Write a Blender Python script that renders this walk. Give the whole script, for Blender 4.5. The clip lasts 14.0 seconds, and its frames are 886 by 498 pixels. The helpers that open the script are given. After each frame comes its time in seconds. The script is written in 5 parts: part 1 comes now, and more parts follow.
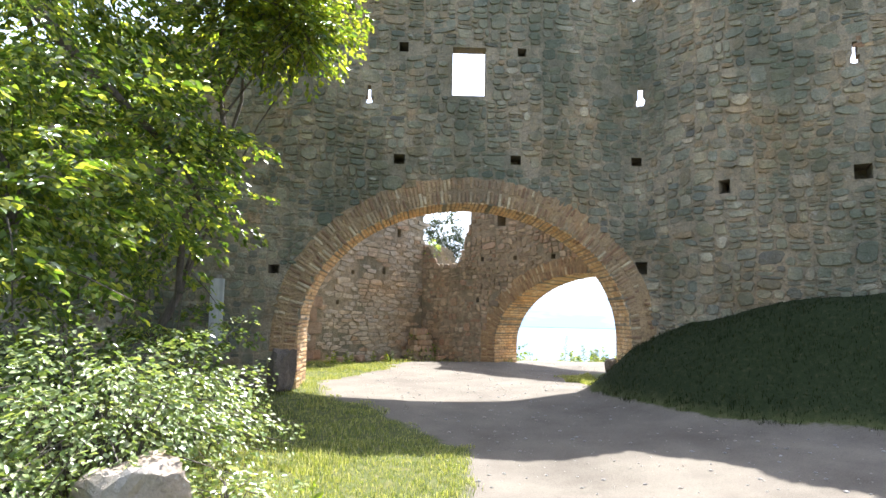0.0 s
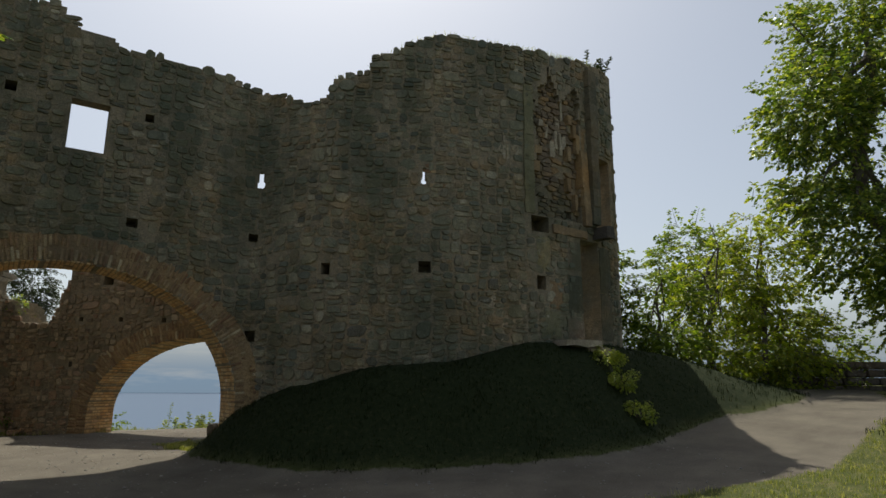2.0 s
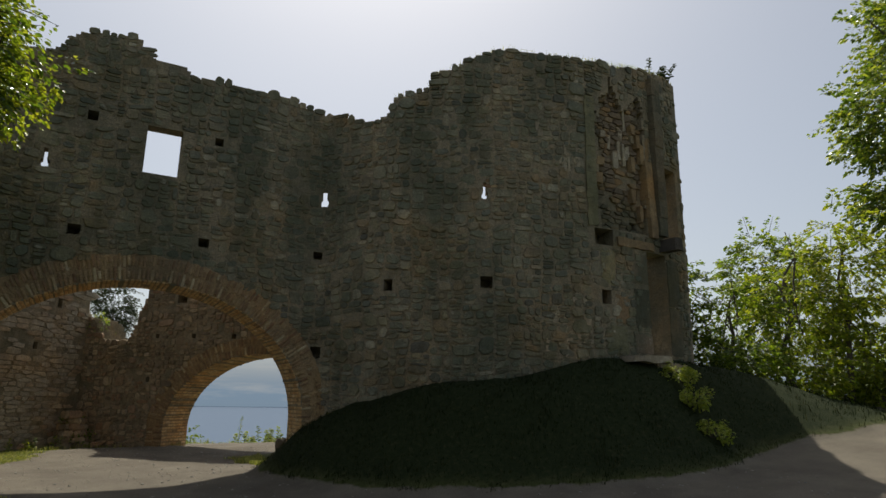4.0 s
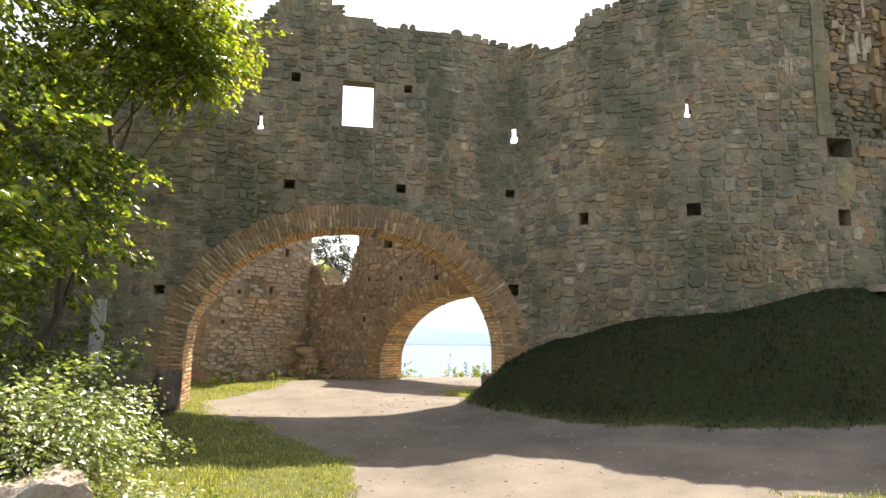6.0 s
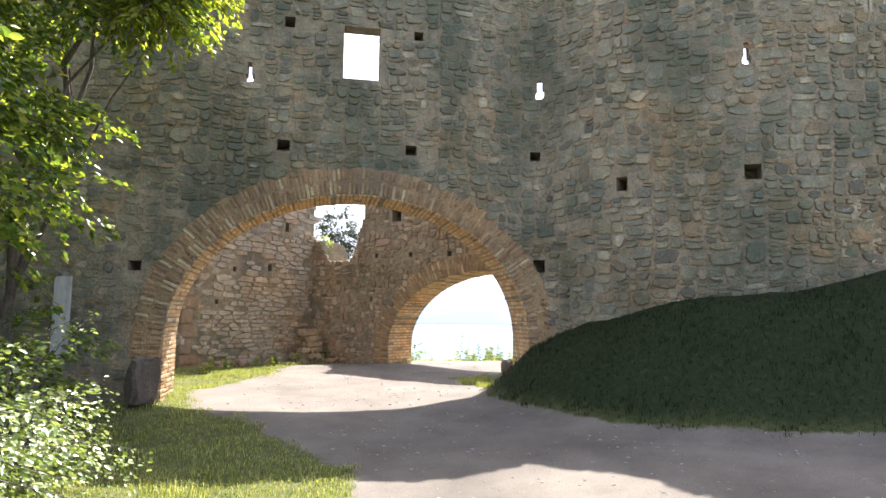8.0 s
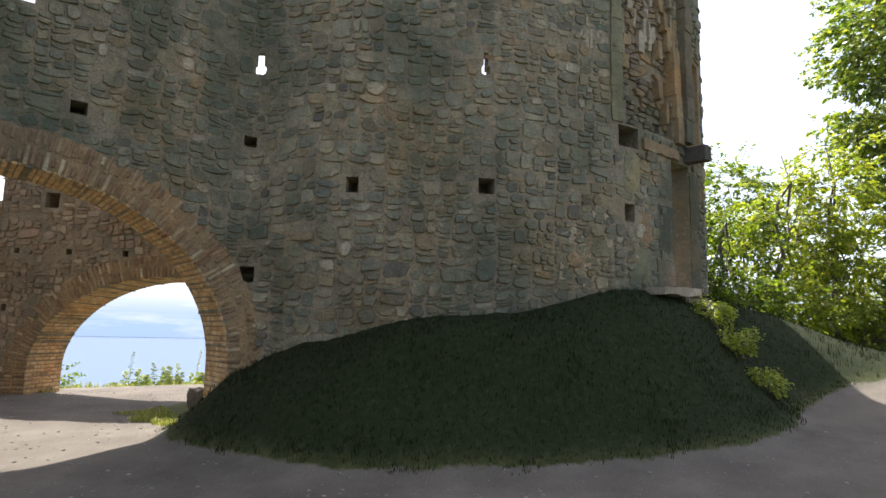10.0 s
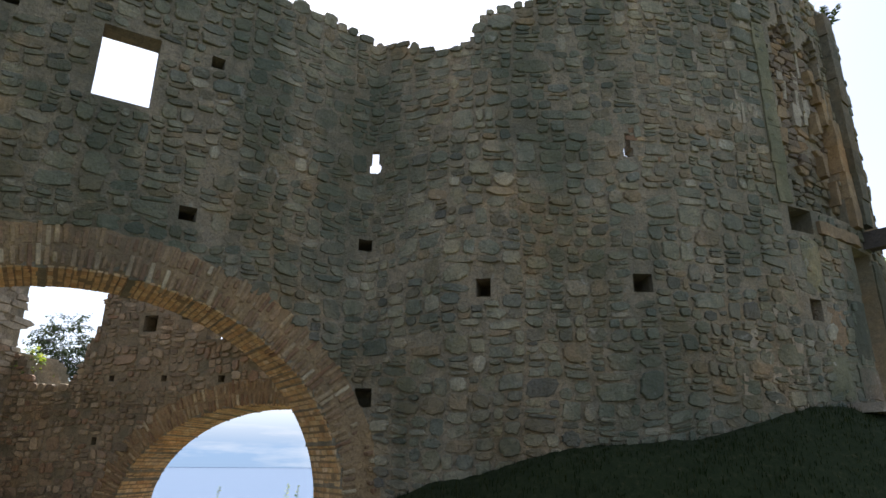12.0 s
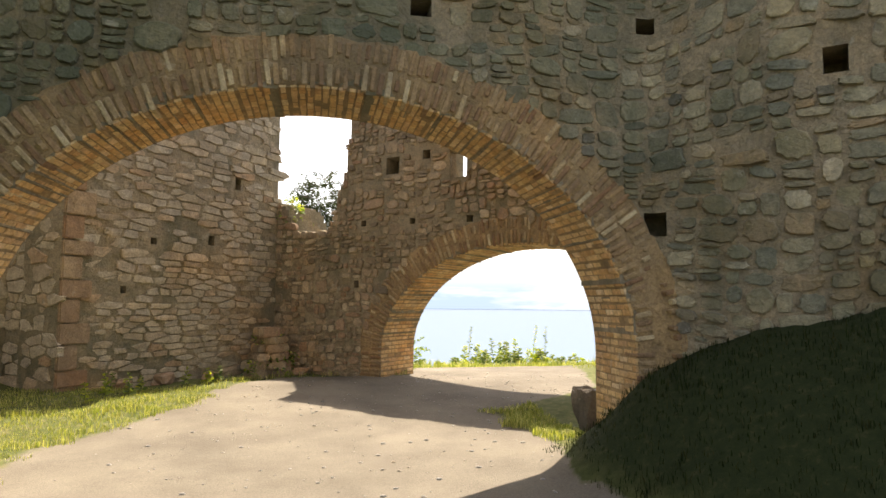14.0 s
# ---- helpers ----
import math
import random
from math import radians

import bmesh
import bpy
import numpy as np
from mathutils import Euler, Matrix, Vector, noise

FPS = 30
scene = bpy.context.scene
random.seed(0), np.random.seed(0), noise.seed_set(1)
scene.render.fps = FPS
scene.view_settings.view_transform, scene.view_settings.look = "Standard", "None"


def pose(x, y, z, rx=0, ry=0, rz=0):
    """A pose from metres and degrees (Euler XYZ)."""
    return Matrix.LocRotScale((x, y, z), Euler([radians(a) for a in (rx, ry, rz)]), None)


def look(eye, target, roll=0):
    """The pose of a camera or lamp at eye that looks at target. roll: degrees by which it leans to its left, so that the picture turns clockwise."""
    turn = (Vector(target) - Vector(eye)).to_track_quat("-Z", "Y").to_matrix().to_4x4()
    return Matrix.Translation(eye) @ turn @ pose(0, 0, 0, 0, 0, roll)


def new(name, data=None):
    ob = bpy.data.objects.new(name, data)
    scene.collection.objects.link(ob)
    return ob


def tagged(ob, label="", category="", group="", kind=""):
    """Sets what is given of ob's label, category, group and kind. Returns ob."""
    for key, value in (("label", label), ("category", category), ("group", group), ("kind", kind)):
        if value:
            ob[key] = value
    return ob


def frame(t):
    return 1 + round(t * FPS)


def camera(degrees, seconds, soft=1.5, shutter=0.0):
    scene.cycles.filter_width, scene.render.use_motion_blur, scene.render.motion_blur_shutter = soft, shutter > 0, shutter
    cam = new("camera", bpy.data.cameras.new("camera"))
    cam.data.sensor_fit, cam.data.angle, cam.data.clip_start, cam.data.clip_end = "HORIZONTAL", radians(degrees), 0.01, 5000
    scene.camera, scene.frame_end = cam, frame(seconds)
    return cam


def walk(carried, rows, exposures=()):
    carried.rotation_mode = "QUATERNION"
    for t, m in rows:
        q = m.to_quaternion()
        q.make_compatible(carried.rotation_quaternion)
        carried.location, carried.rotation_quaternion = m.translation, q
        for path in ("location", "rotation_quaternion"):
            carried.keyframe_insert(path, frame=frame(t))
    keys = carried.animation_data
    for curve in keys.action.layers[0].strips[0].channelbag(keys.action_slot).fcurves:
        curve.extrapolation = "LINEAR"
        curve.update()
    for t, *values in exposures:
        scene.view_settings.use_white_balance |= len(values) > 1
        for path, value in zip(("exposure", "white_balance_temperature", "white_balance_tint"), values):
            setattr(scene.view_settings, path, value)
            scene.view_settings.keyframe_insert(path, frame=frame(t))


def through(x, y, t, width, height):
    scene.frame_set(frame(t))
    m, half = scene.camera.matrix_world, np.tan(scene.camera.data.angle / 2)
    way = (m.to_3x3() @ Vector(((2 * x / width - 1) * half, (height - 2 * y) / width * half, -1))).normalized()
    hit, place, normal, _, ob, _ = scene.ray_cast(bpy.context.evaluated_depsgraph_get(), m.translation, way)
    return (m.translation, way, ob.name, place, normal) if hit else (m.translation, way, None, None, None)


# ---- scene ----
cam = camera(69.63, 14.0)
# seconds, eye, yaw, pitch, roll
PATH = [
    (0.0, 0.000, 0.000, 1.599, -1.48, 6.14, -1.12),
    (0.5, 0.129, -0.416, 1.634, -7.86, 3.99, -0.90),
    (1.0, 0.115, -0.669, 1.631, -19.78, 3.52, -0.58),
    (1.5, -0.040, -0.833, 1.622, -32.91, 8.44, -0.84),
    (2.0, -0.133, -0.916, 1.623, -34.71, 12.17, -0.41),
    (2.2, -0.113, -0.895, 1.632, -35.21, 13.29, -0.59),
    (4.3, -0.132, -0.875, 1.646, -25.96, 12.94, -0.80),
    (4.5, -0.151, -0.982, 1.654, -23.13, 12.21, -0.78),
    (5.0, -0.083, -0.857, 1.624, -17.02, 9.83, -0.75),
    (5.5, -0.085, -0.765, 1.630, -13.19, 8.29, -0.60),
    (6.0, -0.020, -0.655, 1.613, -11.47, 7.87, -0.63),
    (6.5, -0.027, -0.341, 1.603, -10.49, 6.95, -0.99),
    (7.0, 0.026, -0.012, 1.610, -9.90, 6.60, -0.92),
    (7.2, 0.046, 0.118, 1.653, -9.80, 6.36, -0.76),
    (9.3, 0.322, 1.609, 1.682, -23.55, 4.78, -0.78),
    (9.5, 0.350, 1.756, 1.703, -28.76, 5.35, -0.92),
    (10.0, 0.397, 2.130, 1.727, -38.15, 7.70, -1.22),
    (10.5, 0.409, 2.459, 1.816, -40.69, 16.10, -0.91),
    (11.0, 0.443, 2.789, 1.843, -40.62, 18.24, -0.81),
    (11.5, 0.468, 3.160, 1.840, -38.52, 18.39, -0.71),
    (12.0, 0.488, 3.523, 1.802, -31.29, 18.37, -0.54),
    (12.5, 0.543, 3.862, 1.787, -23.96, 17.51, -0.50),
    (13.0, 0.552, 4.296, 1.791, -20.45, 9.67, -0.66),
    (13.5, 0.593, 4.645, 1.781, -14.58, 6.22, -0.52),
    (14.0, 0.606, 5.070, 1.780, -11.21, 4.68, -0.51),
]
EXPOSURES = [(0.0, 2.02, 5800, 14), (0.9, 1.85, 5800, 15), (1.2, 1.45, 5800, 13), (1.5, 0.5, 6200, 10), (1.8, -0.15, 6500, 7), (2.2, -0.32, 6500, 7), (4.3, -0.37, 6700, 8), (4.7, -0.15, 7000, 9),
             (5.0, 0.42, 7400, 11), (5.5, 1.2, 7400, 17), (6.5, 1.85, 6200, 18), (7.2, 2.0, 6000, 19), (9.3, 1.95, 6000, 18), (9.8, 1.7, 6100, 17), (10.2, 0.6, 6200, 13), (10.5, 0.28, 5900, 7),
             (11.0, 0.48, 5800, 11), (12.0, 0.85, 5900, 13), (12.6, 0.95, 6400, 10), (13.0, 1.25, 7100, 12), (13.6, 1.55, 7300, 14), (14.0, 1.5, 7400, 14)]
walk(cam, [(t, pose(x, y, z, 90 + pitch, roll, yaw)) for t, x, y, z, yaw, pitch, roll in PATH], EXPOSURES)

# ---- sky and sun ----
SUN_WAY = Vector((0.20, 0.535, 1.0)).normalized()
world = bpy.data.worlds.new("world")
scene.world = world
world.use_nodes = True
wt = world.node_tree
sky = wt.nodes.new("ShaderNodeTexSky")
sky.sky_type = "NISHITA"
sky.sun_disc = False
sky.sun_elevation = math.asin(SUN_WAY.z)
sky.sun_rotation = math.atan2(SUN_WAY.x, SUN_WAY.y)
sky.air_density, sky.dust_density, sky.ozone_density = 1.0, 2.5, 1.0
haze = wt.nodes.new("ShaderNodeHueSaturation")
haze.inputs["Saturation"].default_value = 0.6
wt.links.new(sky.outputs[0], haze.inputs["Color"])
wt.links.new(haze.outputs[0], wt.nodes["Background"].inputs[0])
wt.nodes["Background"].inputs[1].default_value = 0.14
sun = new("sun", bpy.data.lights.new("sun", "SUN"))
sun.data.energy, sun.data.angle, sun.data.color = 5.0, radians(0.55), (1.0, 0.95, 0.86)
sun.matrix_world = look((0, 0, 30), Vector((0, 0, 30)) - SUN_WAY)


# ---- materials ----
def material(name):
    m = bpy.data.materials.new(name)
    m.use_nodes = True
    nt = m.node_tree
    return m, nt, nt.nodes["Principled BSDF"]


def add(nt, kind, **values):
    n = nt.nodes.new(kind)
    for k, v in values.items():
        if k in n.inputs:
            n.inputs[k].default_value = v
    return n


def ramp(nt, source, stops):
    n = nt.nodes.new("ShaderNodeValToRGB")
    e = n.color_ramp.elements
    while len(e) < len(stops):
        e.new(0.5)
    for el, (p, c) in zip(e, stops):
        el.position, el.color = p, (*c, 1)
    nt.links.new(source, n.inputs[0])
    return n.outputs[0]


def mixed(nt, fac, a, b, mode="MIX"):
    n = nt.nodes.new("ShaderNodeMix")
    n.data_type, n.blend_type = "RGBA", mode
    for sock, v in ((n.inputs[0], fac), (n.inputs[6], a), (n.inputs[7], b)):
        if isinstance(v, (int, float)):
            sock.default_value = v
        elif isinstance(v, tuple):
            sock.default_value = (*v, 1)
        else:
            nt.links.new(v, sock)
    return n.outputs[2]


def noise_at(nt, scale, detail=6, rough=0.6, stretch=None):
    co = nt.nodes.new("ShaderNodeNewGeometry").outputs["Position"]
    if stretch:
        mp = nt.nodes.new("ShaderNodeMapping")
        mp.inputs["Scale"].default_value = stretch
        nt.links.new(co, mp.inputs[0])
        co = mp.outputs[0]
    n = add(nt, "ShaderNodeTexNoise", Scale=scale, Detail=detail, Roughness=rough)
    nt.links.new(co, n.inputs["Vector"])
    return n.outputs["Fac"]


def bump(nt, bsdf, height, strength=0.5, distance=0.02):
    b = add(nt, "ShaderNodeBump", Strength=strength, Distance=distance)
    nt.links.new(height, b.inputs["Height"])
    nt.links.new(b.outputs[0], bsdf.inputs["Normal"])


def random_of(nt):
    """One random number for a single piece, whether it is an object or an island of a joined mesh."""
    a = nt.nodes.new("ShaderNodeObjectInfo").outputs["Random"]
    b = nt.nodes.new("ShaderNodeNewGeometry").outputs["Random Per Island"]
    s = nt.nodes.new("ShaderNodeMath")
    s.operation = "ADD"
    nt.links.new(a, s.inputs[0])
    nt.links.new(b, s.inputs[1])
    f = nt.nodes.new("ShaderNodeMath")
    f.operation = "FRACT"
    nt.links.new(s.outputs[0], f.inputs[0])
    return f.outputs[0]


def stone_material(name, stops, stain=(0.06, 0.075, 0.042), stain_at=(0.44, 0.60), lichen=(0.42, 0.40, 0.33), relief=0.7):
    m, nt, b = material(name)
    base = ramp(nt, random_of(nt), stops)
    grain = noise_at(nt, 38, 8, 0.7)
    lump = noise_at(nt, 8.5, 6, 0.68)
    base = mixed(nt, 0.6, base, ramp(nt, grain, [(0.3, (0.42, 0.4, 0.37)), (0.7, (1.3, 1.26, 1.18))]), "MULTIPLY")
    base = mixed(nt, 0.6, base, ramp(nt, lump, [(0.32, (0.5, 0.5, 0.47)), (0.68, (1.35, 1.3, 1.2))]), "MULTIPLY")
    dirt = ramp(nt, noise_at(nt, 0.9, 8, 0.68, (1, 1, 0.5)), [(stain_at[0], (0, 0, 0)), (stain_at[1], (1, 1, 1))])
    base = mixed(nt, dirt, base, mixed(nt, 0.68, base, stain))
    warm = ramp(nt, noise_at(nt, 0.7, 6, 0.6), [(0.52, (0, 0, 0)), (0.72, (1, 1, 1))])
    base = mixed(nt, warm, base, mixed(nt, 1.0, base, (1.25, 1.02, 0.78), "MULTIPLY"))
    spots = ramp(nt, noise_at(nt, 5.5, 7, 0.65), [(0.63, (0, 0, 0)), (0.70, (1, 1, 1))])
    base = mixed(nt, spots, base, mixed(nt, 0.5, base, lichen))
    nt.links.new(base, b.inputs["Base Color"])
    b.inputs["Roughness"].default_value = 0.93
    rough = add(nt, "ShaderNodeBump", Strength=relief, Distance=0.05)
    nt.links.new(lump, rough.inputs["Height"])
    fine = add(nt, "ShaderNodeBump", Strength=relief, Distance=0.02)
    nt.links.new(grain, fine.inputs["Height"])
    nt.links.new(rough.outputs[0], fine.inputs["Normal"])
    nt.links.new(fine.outputs[0], b.inputs["Normal"])
    return m


def plain_material(name, dark, light, scale=12.0, rough=0.85, relief=0.4, stretch=None, metal=0.0):
    m, nt, b = material(name)
    n = noise_at(nt, scale, 7, 0.65, stretch)
    big = noise_at(nt, scale * 0.12, 4, 0.6)
    c = ramp(nt, n, [(0.3, dark), (0.7, light)])
    c = mixed(nt, 0.5, c, ramp(nt, big, [(0.35, (0.62, 0.6, 0.58)), (0.65, (1.2, 1.2, 1.2))]), "MULTIPLY")
    nt.links.new(c, b.inputs["Base Color"])
    b.inputs["Roughness"].default_value = rough
    b.inputs["Metallic"].default_value = metal
    bump(nt, b, n, relief, 0.02)
    return m


def leaf_material(name, stops, gloss=0.45, through=0.45, shine=0.5):
    m, nt, b = material(name)
    c = ramp(nt, random_of(nt), stops)
    nt.links.new(c, b.inputs["Base Color"])
    b.inputs["Roughness"].default_value = gloss
    b.inputs["Specular IOR Level"].default_value = shine
    t = nt.nodes.new("ShaderNodeBsdfTranslucent")
    nt.links.new(mixed(nt, 1.0, c, (1.5, 1.55, 0.5), "MULTIPLY"), t.inputs[0])
    mx = nt.nodes.new("ShaderNodeMixShader")
    mx.inputs[0].default_value = through
    nt.links.new(b.outputs[0], mx.inputs[1])
    nt.links.new(t.outputs[0], mx.inputs[2])
    nt.links.new(mx.outputs[0], nt.nodes["Material Output"].inputs[0])
    return m


RUBBLE = stone_material("rubble_stone", [(0, (0.14, 0.135, 0.115)), (0.14, (0.30, 0.265, 0.19)), (0.28, (0.20, 0.205, 0.17)), (0.42, (0.35, 0.31, 0.21)), (0.55, (0.25, 0.25, 0.19)),
                                         (0.68, (0.38, 0.345, 0.25)), (0.8, (0.21, 0.18, 0.13)), (0.9, (0.35, 0.26, 0.16)), (1, (0.52, 0.48, 0.38))], stain=(0.055, 0.075, 0.045), stain_at=(0.40, 0.58))
COURTSTONE = stone_material("warm_rubble_stone", [(0, (0.20, 0.16, 0.12)), (0.2, (0.38, 0.30, 0.21)), (0.4, (0.28, 0.23, 0.17)), (0.6, (0.44, 0.36, 0.26)), (0.8, (0.33, 0.22, 0.15)), (1, (0.52, 0.44, 0.33))],
                            stain=(0.13, 0.11, 0.075), stain_at=(0.5, 0.68))
MORTAR = stone_material("old_mortar", [(0, (0.30, 0.26, 0.19)), (1, (0.36, 0.30, 0.215))], stain=(0.10, 0.10, 0.065), relief=1.0)
RINGMORTAR = stone_material("ochre_mortar", [(0, (0.36, 0.255, 0.14)), (1, (0.43, 0.305, 0.17))], stain=(0.14, 0.11, 0.07), stain_at=(0.45, 0.65), lichen=(0.46, 0.38, 0.26), relief=1.0)
INFILL = stone_material("broken_infill", [(0, (0.16, 0.12, 0.085)), (0.5, (0.24, 0.19, 0.14)), (0.8, (0.34, 0.22, 0.11)), (1, (0.30, 0.26, 0.2))])
ASHLAR = stone_material("pale_block_stone", [(0, (0.36, 0.30, 0.23)), (0.35, (0.45, 0.40, 0.32)), (0.6, (0.40, 0.36, 0.30)), (0.85, (0.50, 0.43, 0.33)), (1, (0.38, 0.27, 0.18))],
                        stain=(0.20, 0.16, 0.11), stain_at=(0.56, 0.75))
RINGBRICK = stone_material("weathered_brick", [(0, (0.24, 0.14, 0.08)), (0.3, (0.32, 0.22, 0.13)), (0.55, (0.40, 0.29, 0.165)), (0.72, (0.31, 0.20, 0.115)), (0.86, (0.47, 0.37, 0.23)), (1, (0.56, 0.47, 0.32))],
                           stain=(0.12, 0.09, 0.06), stain_at=(0.5, 0.75), lichen=(0.45, 0.38, 0.27))
QUOIN = stone_material("brown_quoin_stone", [(0, (0.34, 0.22, 0.14)), (0.5, (0.42, 0.33, 0.23)), (1, (0.36, 0.27, 0.18))], stain=(0.18, 0.12, 0.08))
# Soffit bricks: warm bounce from the sunlit ground is put into their colour.
BOUNCE_BRICK = stone_material("bounce_lit_brick", [(0, (0.56, 0.34, 0.16)), (0.3, (0.64, 0.43, 0.21)), (0.6, (0.70, 0.52, 0.29)), (0.85, (0.56, 0.35, 0.18)), (1, (0.76, 0.61, 0.40))],
                       stain=(0.22, 0.15, 0.09), stain_at=(0.55, 0.8), lichen=(0.6, 0.5, 0.36))


# ---- helpers for meshes ----
def under(parent, ob):
    """Hang a mesh that was built in world coordinates under a thing."""
    ob.parent = parent
    ob.matrix_parent_inverse = Matrix.Translation(parent.location).inverted()
    return ob


def mesh_object(name, verts, faces, mat, smooth=False, parent=None):
    me = bpy.data.meshes.new(name)
    me.from_pydata([tuple(v) for v in verts], [], faces)
    me.materials.append(mat)
    if smooth:
        me.polygons.foreach_set("use_smooth", [True] * len(me.polygons))
    me.update()
    ob = new(name, me)
    return under(parent, ob) if parent else ob


def part(name, bm, mat, parent=None, label="", smooth=False):
    me = bpy.data.meshes.new(name)
    bmesh.ops.recalc_face_normals(bm, faces=bm.faces)
    bm.to_mesh(me)
    bm.free()
    me.materials.append(mat)
    if smooth:
        me.polygons.foreach_set("use_smooth", [True] * len(me.polygons))
    ob = new(name, me)
    if parent:
        under(parent, ob)
    if label:
        ob["label"] = label
    return ob


def holder(name, at=(0, 0, 0)):
    ob = new(name)
    ob.location = at
    return ob


def hash01(*k):
    return (math.sin(sum(v * w for v, w in zip(k, (12.9898, 78.233, 37.719)))) * 43758.5453) % 1.0


def cells(u0, u1, v0, v1, cw, ch, jitter, drop, rng):
    """Irregular stones in uneven courses that fill a rectangle: polygons of (u, v)."""
    asp = cw / ch
    pts, v = [], v0 - 2 * ch
    while v < v1 + 2 * ch:
        tall = ch * (0.62 + 1.0 * rng.random() ** 1.5)
        u = u0 - 2 * cw - rng.random() * cw
        while u < u1 + 2 * cw:
            wide = cw * (tall / ch) ** 0.6 * (0.5 + 1.1 * rng.random())
            if rng.random() >= drop:
                pts.append((u + wide / 2, (v + tall / 2 + (rng.random() - 0.5) * jitter * tall * 0.8) * asp))
            u += wide
        v += tall
    grid = {}
    for p in pts:
        grid.setdefault((int(p[0] // cw), int(p[1] // cw)), []).append(p)
    out = []
    for x, y in pts:
        if not (u0 <= x <= u1 and v0 * asp <= y <= v1 * asp):
            continue
        poly = [(x - 1.5 * cw, y - 1.5 * cw), (x + 1.5 * cw, y - 1.5 * cw), (x + 1.5 * cw, y + 1.5 * cw), (x - 1.5 * cw, y + 1.5 * cw)]
        gi, gj = int(x // cw), int(y // cw)
        near = [q for a in range(gi - 3, gi + 4) for b in range(gj - 3, gj + 4) for q in grid.get((a, b), ()) if q != (x, y)]
        near.sort(key=lambda q: (q[0] - x) ** 2 + (q[1] - y) ** 2)
        for q in near[:18]:
            nx, ny = q[0] - x, q[1] - y
            lim = (nx * (q[0] + x) + ny * (q[1] + y)) / 2
            cut, prev = [], poly[-1]
            dp = prev[0] * nx + prev[1] * ny - lim
            for c in poly:
                dc = c[0] * nx + c[1] * ny - lim
                if (dc < 0) != (dp < 0):
                    s = dp / (dp - dc)
                    cut.append((prev[0] + s * (c[0] - prev[0]), prev[1] + s * (c[1] - prev[1])))
                if dc < 0:
                    cut.append(c)
                prev, dp = c, dc
            poly = cut
            if len(poly) < 3:
                break
        if len(poly) >= 3:
            out.append(((x, y / asp), [(a, b / asp) for a, b in poly]))
    return out


def rubble(u0, u1, v0, v1, rng, big=1.0):
    """Uncoursed rubble: large blocks, common stones and thin slivers bedded level, as rounded polygons of (u, v)."""
    out = []

    def settle(a, b, c, d, depth):
        w, h = b - a, d - c
        most = rng.choice((0.22, 0.26, 0.3, 0.36, 0.48)) * big
        tall = rng.choice((0.08, 0.14, 0.18, 0.22, 0.3)) * big
        if depth > 11 or (w <= most and h <= tall) or w * h < 0.0045 * big:
            lay(a, b, c, d)
        elif h > tall and (h * 1.75 > w or w <= most):
            m = c + h * rng.uniform(0.28, 0.72)
            settle(a, b, c, m, depth + 1)
            settle(a, b, m, d, depth + 1)
        else:
            m = a + w * rng.uniform(0.3, 0.7)
            settle(a, m, c, d, depth + 1)
            settle(m, b, c, d, depth + 1)

    def lay(a, b, c, d):
        cu, cv, ru, rv = (a + b) / 2, (c + d) / 2, (b - a) / 2, (d - c) / 2
        power = rng.choice((0.45, 0.6, 0.75, 0.9))
        tilt = rng.gauss(0, 0.09)
        poly = []
        for k in range(9):
            t = 2 * math.pi * (k + rng.uniform(-0.22, 0.22)) / 9
            x = ru * math.copysign(abs(math.cos(t)) ** power, math.cos(t)) * rng.uniform(0.86, 1.05)
            y = rv * math.copysign(abs(math.sin(t)) ** power, math.sin(t)) * rng.uniform(0.86, 1.05)
            poly.append((cu + x * 1.03, cv + y * 1.06 + x * tilt))
        bend = [(0.07 * noise.noise(Vector((u * 1.3, v * 1.3, 1))), 0.10 * noise.noise(Vector((u * 0.8, v * 1.1, 7)))) for u, v in poly + [(cu, cv)]]
        out.append(((cu + bend[-1][0], cv + bend[-1][1]), [(u + e, v + f) for (u, v), (e, f) in zip(poly, bend)]))

    u = u0
    while u < u1:
        w = rng.uniform(0.8, 1.5)
        v = v0 - rng.random() * 0.3
        while v < v1:
            h = rng.uniform(0.32, 0.7)
            settle(u, u + w, v, v + h, 0)
            v += h
        u += w
    return out


